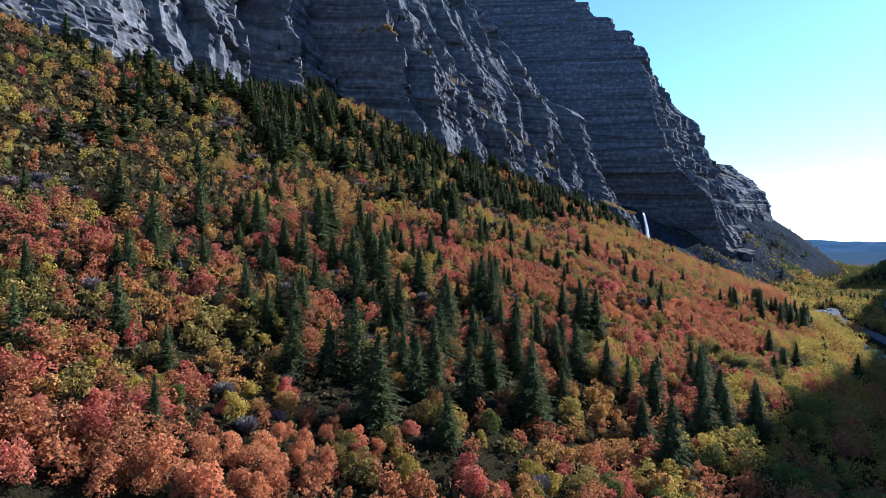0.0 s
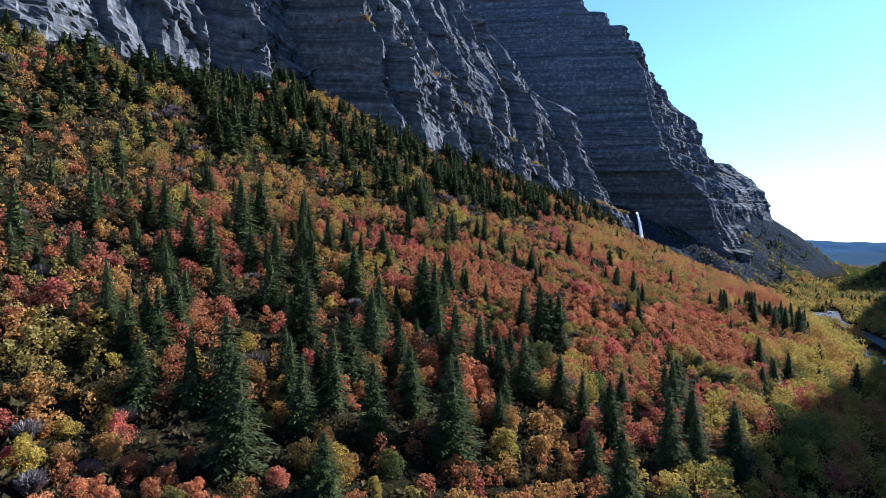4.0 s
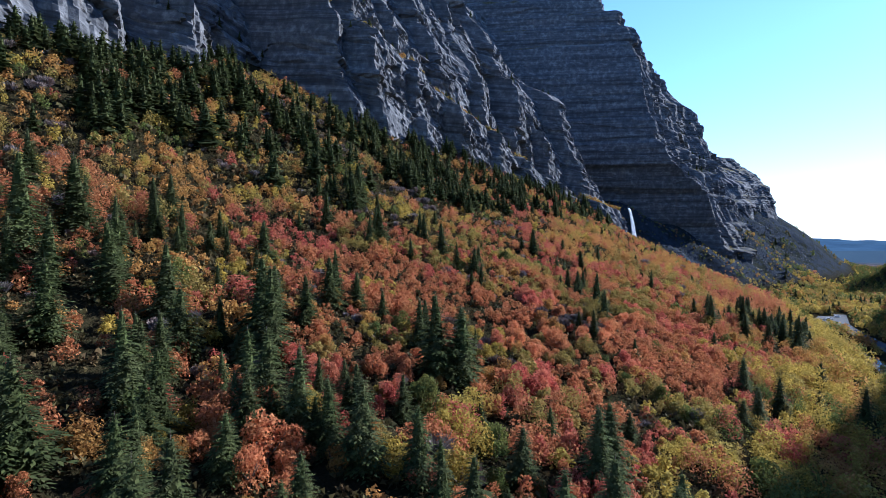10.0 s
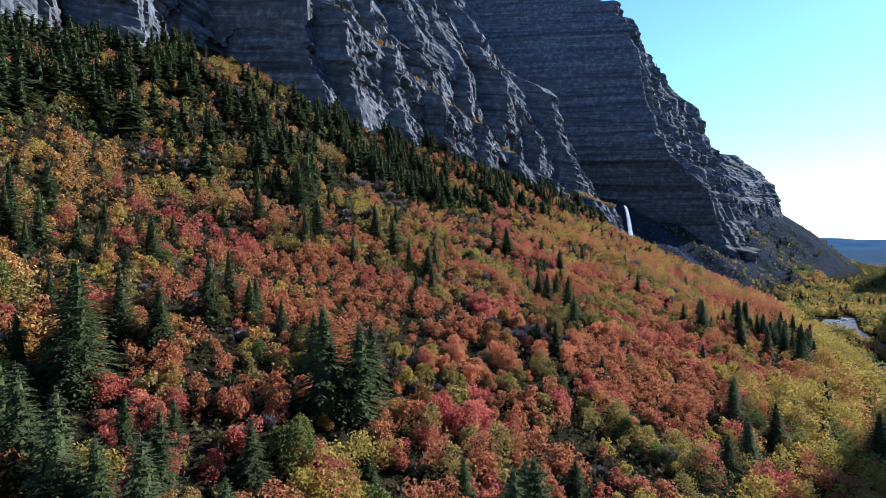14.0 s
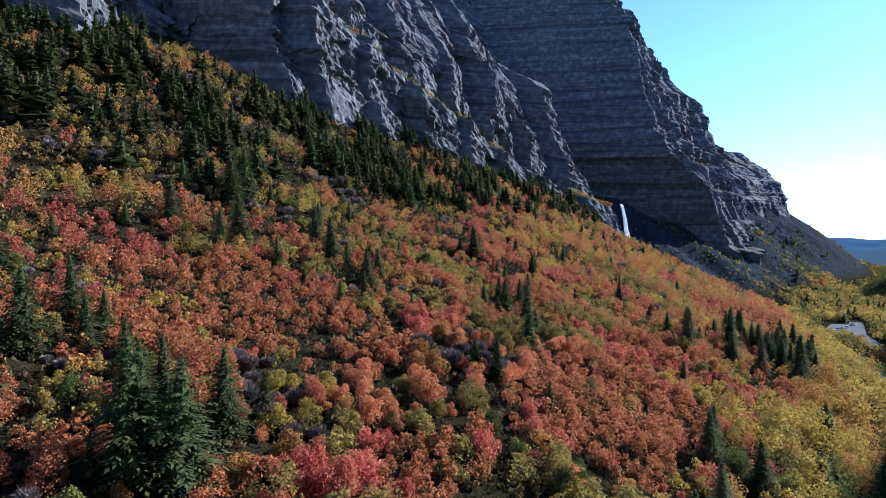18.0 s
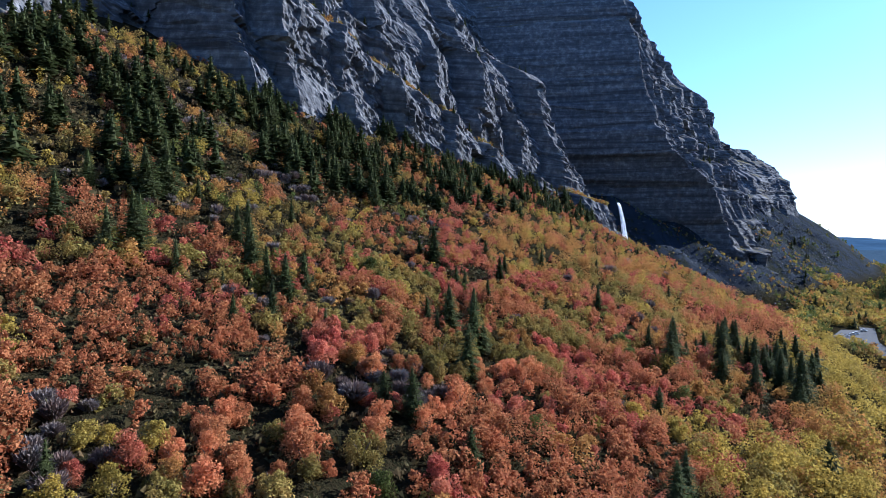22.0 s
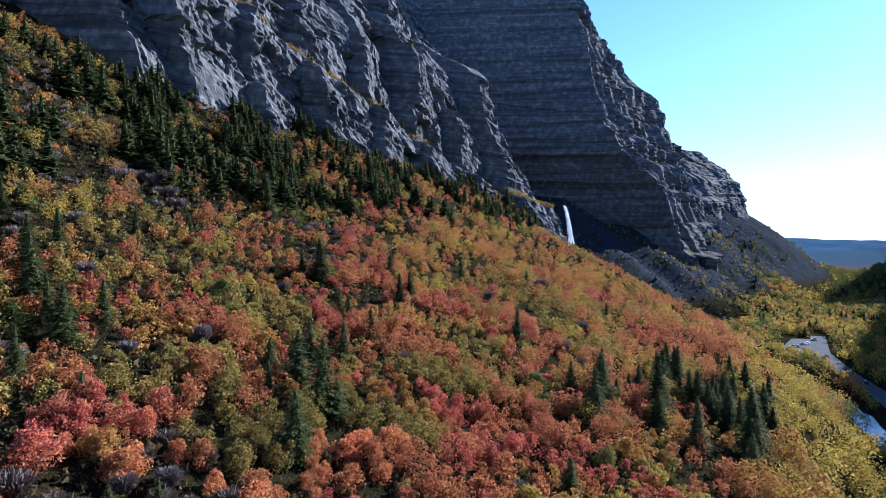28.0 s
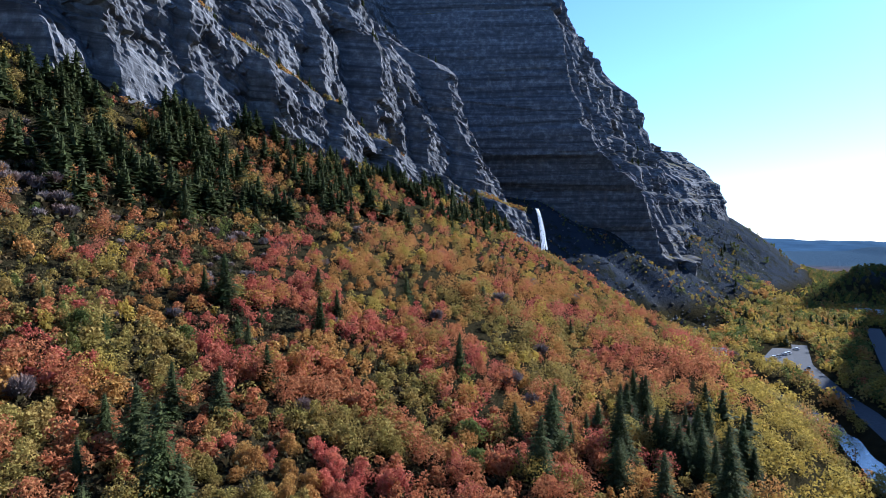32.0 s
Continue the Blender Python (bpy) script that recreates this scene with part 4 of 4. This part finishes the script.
# ---- low growth between the bushes ----
us, un = sites(0, 330, 0, 150, 2.7, rng)
u2, m2 = sites(20, 440, 150, 275, 4.0, rng)
us, un = np.concatenate([us, u2]), np.concatenate([un, m2])
keep = ~bare(us, un) & seen_side(us, un)
us, un = us[keep], un[keep]
chunks = []
for j in range(4):
    kk = np.arange(len(us))[j::4]
    v = crown_verts(700 + j, 18, 0.34, wide=1.6, tall=1.2, clumps=6)
    chunks.append(spread(v, us[kk], un[kk], rng.uniform(0.7, 1.4, len(kk)) * np.where(un[kk] > 150, 1.7, 1.0), rng.uniform(0, 6.28, len(kk)), 0.1))
vv = np.concatenate(chunks)
brush = new("undergrowth", mesh_from("undergrowth", vv, tri_faces(vv), BRUSH))
tagged(brush, "low brown and olive undergrowth between the trees", "undergrowth", kind="stuff")

# ---- valley floor: river, road, car park ----


def ribbon(name, ss, centre, half, lift, material, label, category, across=5, level=None):
    off = np.linspace(-1, 1, across)
    S = np.repeat(ss[:, None], across, 1)
    N = centre(ss)[:, None] + off * half
    Z = height(S.ravel(), N.ravel()).reshape(S.shape) + lift if level is None else np.full(S.shape, level)
    x, y = to_xy(S, N)
    ob = new(name, grid_mesh(name, np.stack([x, y, Z], -1).reshape(-1, 3), len(ss), across, material))
    return tagged(ob, label, category, kind="structure")


def water_material():
    m, t, b = material("river_water")
    t.links.new(ramp(t, noise_tex(t, 0.35, 5), [(0.45, (0.02, 0.035, 0.05)), (0.62, (0.04, 0.06, 0.08)), (0.72, (0.45, 0.5, 0.55))]), b.inputs["Base Color"])
    b.inputs["Roughness"].default_value = 0.12
    bump(t, b, noise_tex(t, 1.6, 4), 0.5, 0.15)
    return m


ASPHALT = plain("asphalt", (0.055, 0.058, 0.064), 0.85, 0.2, 0.8)
GRAVEL = plain("pale_gravel", (0.075, 0.078, 0.085), 0.95, 0.25, 1.2)
CONCRETE = plain("pale_concrete", (0.28, 0.275, 0.265), 0.9, 0.15, 0.6)
WHITE = plain("white_paint", (0.75, 0.76, 0.78), 0.35, 0.05, 2)
DARKCAR = plain("dark_car_paint", (0.03, 0.032, 0.04), 0.3, 0.1, 2)
SILVER = plain("silver_car_paint", (0.45, 0.46, 0.48), 0.3, 0.05, 2)
GLASSY = plain("dark_window_glass", (0.02, 0.025, 0.03), 0.08, 0.1, 2)
RUBBER = plain("tyre_rubber", (0.015, 0.015, 0.016), 0.9, 0.2, 4)
for m in (ASPHALT, GRAVEL):
    m.node_tree.nodes["Principled BSDF"].inputs["Specular IOR Level"].default_value = 0.08
ribbon("water", np.arange(380, 596, 3.0), river_n, 6.5, 0, water_material(), "shallow blue river with white riffles", "river", level=-15.2)
ribbon("road", np.arange(380, 730, 4.0), road_n, 5.0, 0.07, ASPHALT, "grey asphalt canyon road in shade", "road")
ribbon("pavement", np.arange(642, 712, 3.0), lambda s: 0 * s + np.interp(s, [642, 712], [1, -7]), 10.0, 0.04, GRAVEL, "pale gravel car park beside the road", "car park", across=9)
ribbon("road_2", np.arange(630, 860, 5.0), lambda s: np.interp(s, [630, 860], [-60, -72]), 5.5, 0.35, ASPHALT, "grey highway on an embankment", "road")


def box_bm(size, at, bevel=0.0, taper=1.0):
    bm = bmesh.new()
    bmesh.ops.create_cube(bm, size=1)
    for v in bm.verts:
        k = taper if v.co.z > 0 else 1
        v.co = Vector((v.co.x * size[0] * k + at[0], v.co.y * size[1] * (1 - (1 - k) * 0.4) + at[1], v.co.z * size[2] + at[2]))
    if bevel:
        bmesh.ops.bevel(bm, geom=bm.edges[:], offset=bevel, segments=2, affect="EDGES")
    return bm


def part(name, bm, material, parent, label=""):
    me = bpy.data.meshes.new(name)
    bm.to_mesh(me)
    bm.free()
    me.materials.append(material)
    ob = new(name, me)
    ob.parent = parent
    return tagged(ob, label) if label else ob


def wheel_bm(at, radius=0.34, depth=0.22):
    bm = bmesh.new()
    bmesh.ops.create_cone(bm, cap_ends=True, segments=16, radius1=radius, radius2=radius, depth=depth, matrix=Matrix.Translation(at) @ Matrix.Rotation(radians(90), 4, "X"))
    return bm


def car(paint, label):
    ob = new("car")
    ob.empty_display_size = 0.3
    part("body", box_bm((4.5, 1.8, 0.75), (0, 0, 0.72), 0.16), paint, ob)
    part("cabin", box_bm((2.5, 1.62, 0.62), (-0.25, 0, 1.36), 0.1, 0.72), GLASSY, ob, "dark glazed cabin")
    part("roof", box_bm((1.7, 1.4, 0.07), (-0.25, 0, 1.69), 0.03), paint, ob)
    for wx in (-1.4, 1.4):
        for wy in (-0.84, 0.84):
            wheel = part("wheel", wheel_bm((wx, wy, 0.34)), RUBBER, ob, "black rubber tyre")
            part("rim", wheel_bm((wx, wy * 1.06, 0.34), 0.2, 0.2), SILVER, wheel, "silver wheel rim")
    return tagged(ob, label, "car", "vehicles by the river")


def set_down(ob, s, n, turn, lift=0.0):
    x, y = to_xy(s, n)
    ob.matrix_basis = pose(x, y, float(height(s, n)) + lift, 0, 0, math.degrees(math.atan2(AY, AX)) + turn)
    return ob


for s, n, turn, paint, label in ((650, 11, 65, WHITE, "white car parked on the gravel car park"), (663, 3, 60, WHITE, "white car parked on the gravel car park"),
                                 (667, 0, 60, SILVER, "silver car parked on the gravel car park"), (679, -4, 60, WHITE, "white car parked on the gravel car park"),
                                 (684, -6, 60, WHITE, "white car parked on the gravel car park"), (704, -11, 60, WHITE, "white car parked on the gravel car park"),
                                 (634, -16.2, 5, DARKCAR, "dark car driving on the canyon road"), (560, -31, 12, DARKCAR, "dark car on the canyon road")):
    set_down(car(paint, label), s, n, turn, 0.08)


def gable(width, depth, eave, peak, over=0.4):
    bm = bmesh.new()
    w, d = width / 2 + over, depth / 2 + over
    pts = [(-w, -d, eave), (w, -d, eave), (w, d, eave), (-w, d, eave), (-w, 0, peak), (w, 0, peak)]
    vs = [bm.verts.new(p) for p in pts]
    for f in ((0, 1, 5, 4), (3, 4, 5, 2), (0, 4, 3), (1, 2, 5)):
        bm.faces.new([vs[i] for i in f])
    bmesh.ops.solidify(bm, geom=bm.faces[:], thickness=0.2)
    return bm


def building(width, depth, eave, peak, label, walls, roof):
    ob = new("building")
    part("wall", box_bm((width, depth, eave), (0, 0, eave / 2)), walls, ob)
    part("roof", gable(width, depth, eave, peak), roof, ob)
    for k in range(max(2, int(width // 3))):
        window = part("window", box_bm((1.3, 0.1, 1.2), (-width / 2 + 1.6 + 3 * k, -depth / 2 - 0.03, eave * 0.55), 0.02), SILVER, ob, "grey window frame")
        part("pane", box_bm((1.1, 0.06, 1.0), (-width / 2 + 1.6 + 3 * k, -depth / 2 - 0.075, eave * 0.55)), GLASSY, window, "dark window pane")
    part("door", box_bm((1.0, 0.1, 2.1), (width / 2 - 1.2, -depth / 2 - 0.03, 1.05), 0.02), SILVER, ob, "grey door")
    return tagged(ob, label, "building", "buildings in the valley")


ROOFING = plain("pale_metal_roof", (0.55, 0.57, 0.6), 0.5, 0.1, 0.5)
set_down(building(9, 6, 3.0, 4.6, "small pale building among trees beside the car park", WHITE, ROOFING), 628, 33, -90, -0.1)
for s, n in ((975, -76), (968, -88), (962, -98)):
    set_down(building(14, 8, 4.0, 6.0, "distant house with a pale metal roof in the valley", WHITE, ROOFING), s, n, -80, -0.3)

# ---- waterfall ----


def fall_material():
    m, t, b = material("falling_water")
    t.links.new(ramp(t, noise_tex(t, 1.0, 5, 0.7, (1.2, 1.2, 0.12)), [(0.35, (0.55, 0.6, 0.66)), (0.6, (0.85, 0.88, 0.92))]), b.inputs["Base Color"])
    b.inputs["Roughness"].default_value = 0.35
    bump(t, b, noise_tex(t, 1.0, 6, 0.7, (2, 2, 0.15)), 0.8, 0.3)
    return m


fr = np.random.default_rng(77)
WATERFALL_MAT = fall_material()
rows = 26
fall = new("waterfall")
fall.empty_display_size = 0.5
FALL_S, FALL_N, FALL_TOP, FALL_FOOT = 664, 164.5, 89, 55
for k in range(14):
    u = (k + fr.uniform(-0.3, 0.3)) / 13
    f = np.linspace(0, 1, rows)
    ss = FALL_S - 1.5 + 3.2 * u + f * (u - 0.3) * 7.0 + 0.15 * fr.normal(size=rows).cumsum() * 0.3
    nn = FALL_N + 1.2 - 6.0 * f ** 0.6 - 1.2 * u + 0.1 * fr.normal(size=rows)
    zz = FALL_TOP - (FALL_TOP - FALL_FOOT) * f * fr.uniform(0.82, 1.0)
    w = (0.22 + 0.30 * f) * fr.uniform(0.6, 1.3)
    v = []
    for i in range(rows):
        for a in range(5):
            c = 2 * np.pi * a / 5
            px, py = to_xy(ss[i] + w[i] * np.cos(c), nn[i] + 0.6 * w[i] * np.sin(c))
            v.append((px, py, zz[i]))
    r, c = np.meshgrid(np.arange(rows - 1), np.arange(5), indexing="ij")
    q = np.stack([r * 5 + c, r * 5 + (c + 1) % 5, (r + 1) * 5 + (c + 1) % 5, (r + 1) * 5 + c], -1).reshape(-1, 4)
    new("strand", mesh_from("strand", v, q, WATERFALL_MAT)).parent = fall
tagged(fall, "narrow white waterfall dropping over a rock lip into the gully", "waterfall")
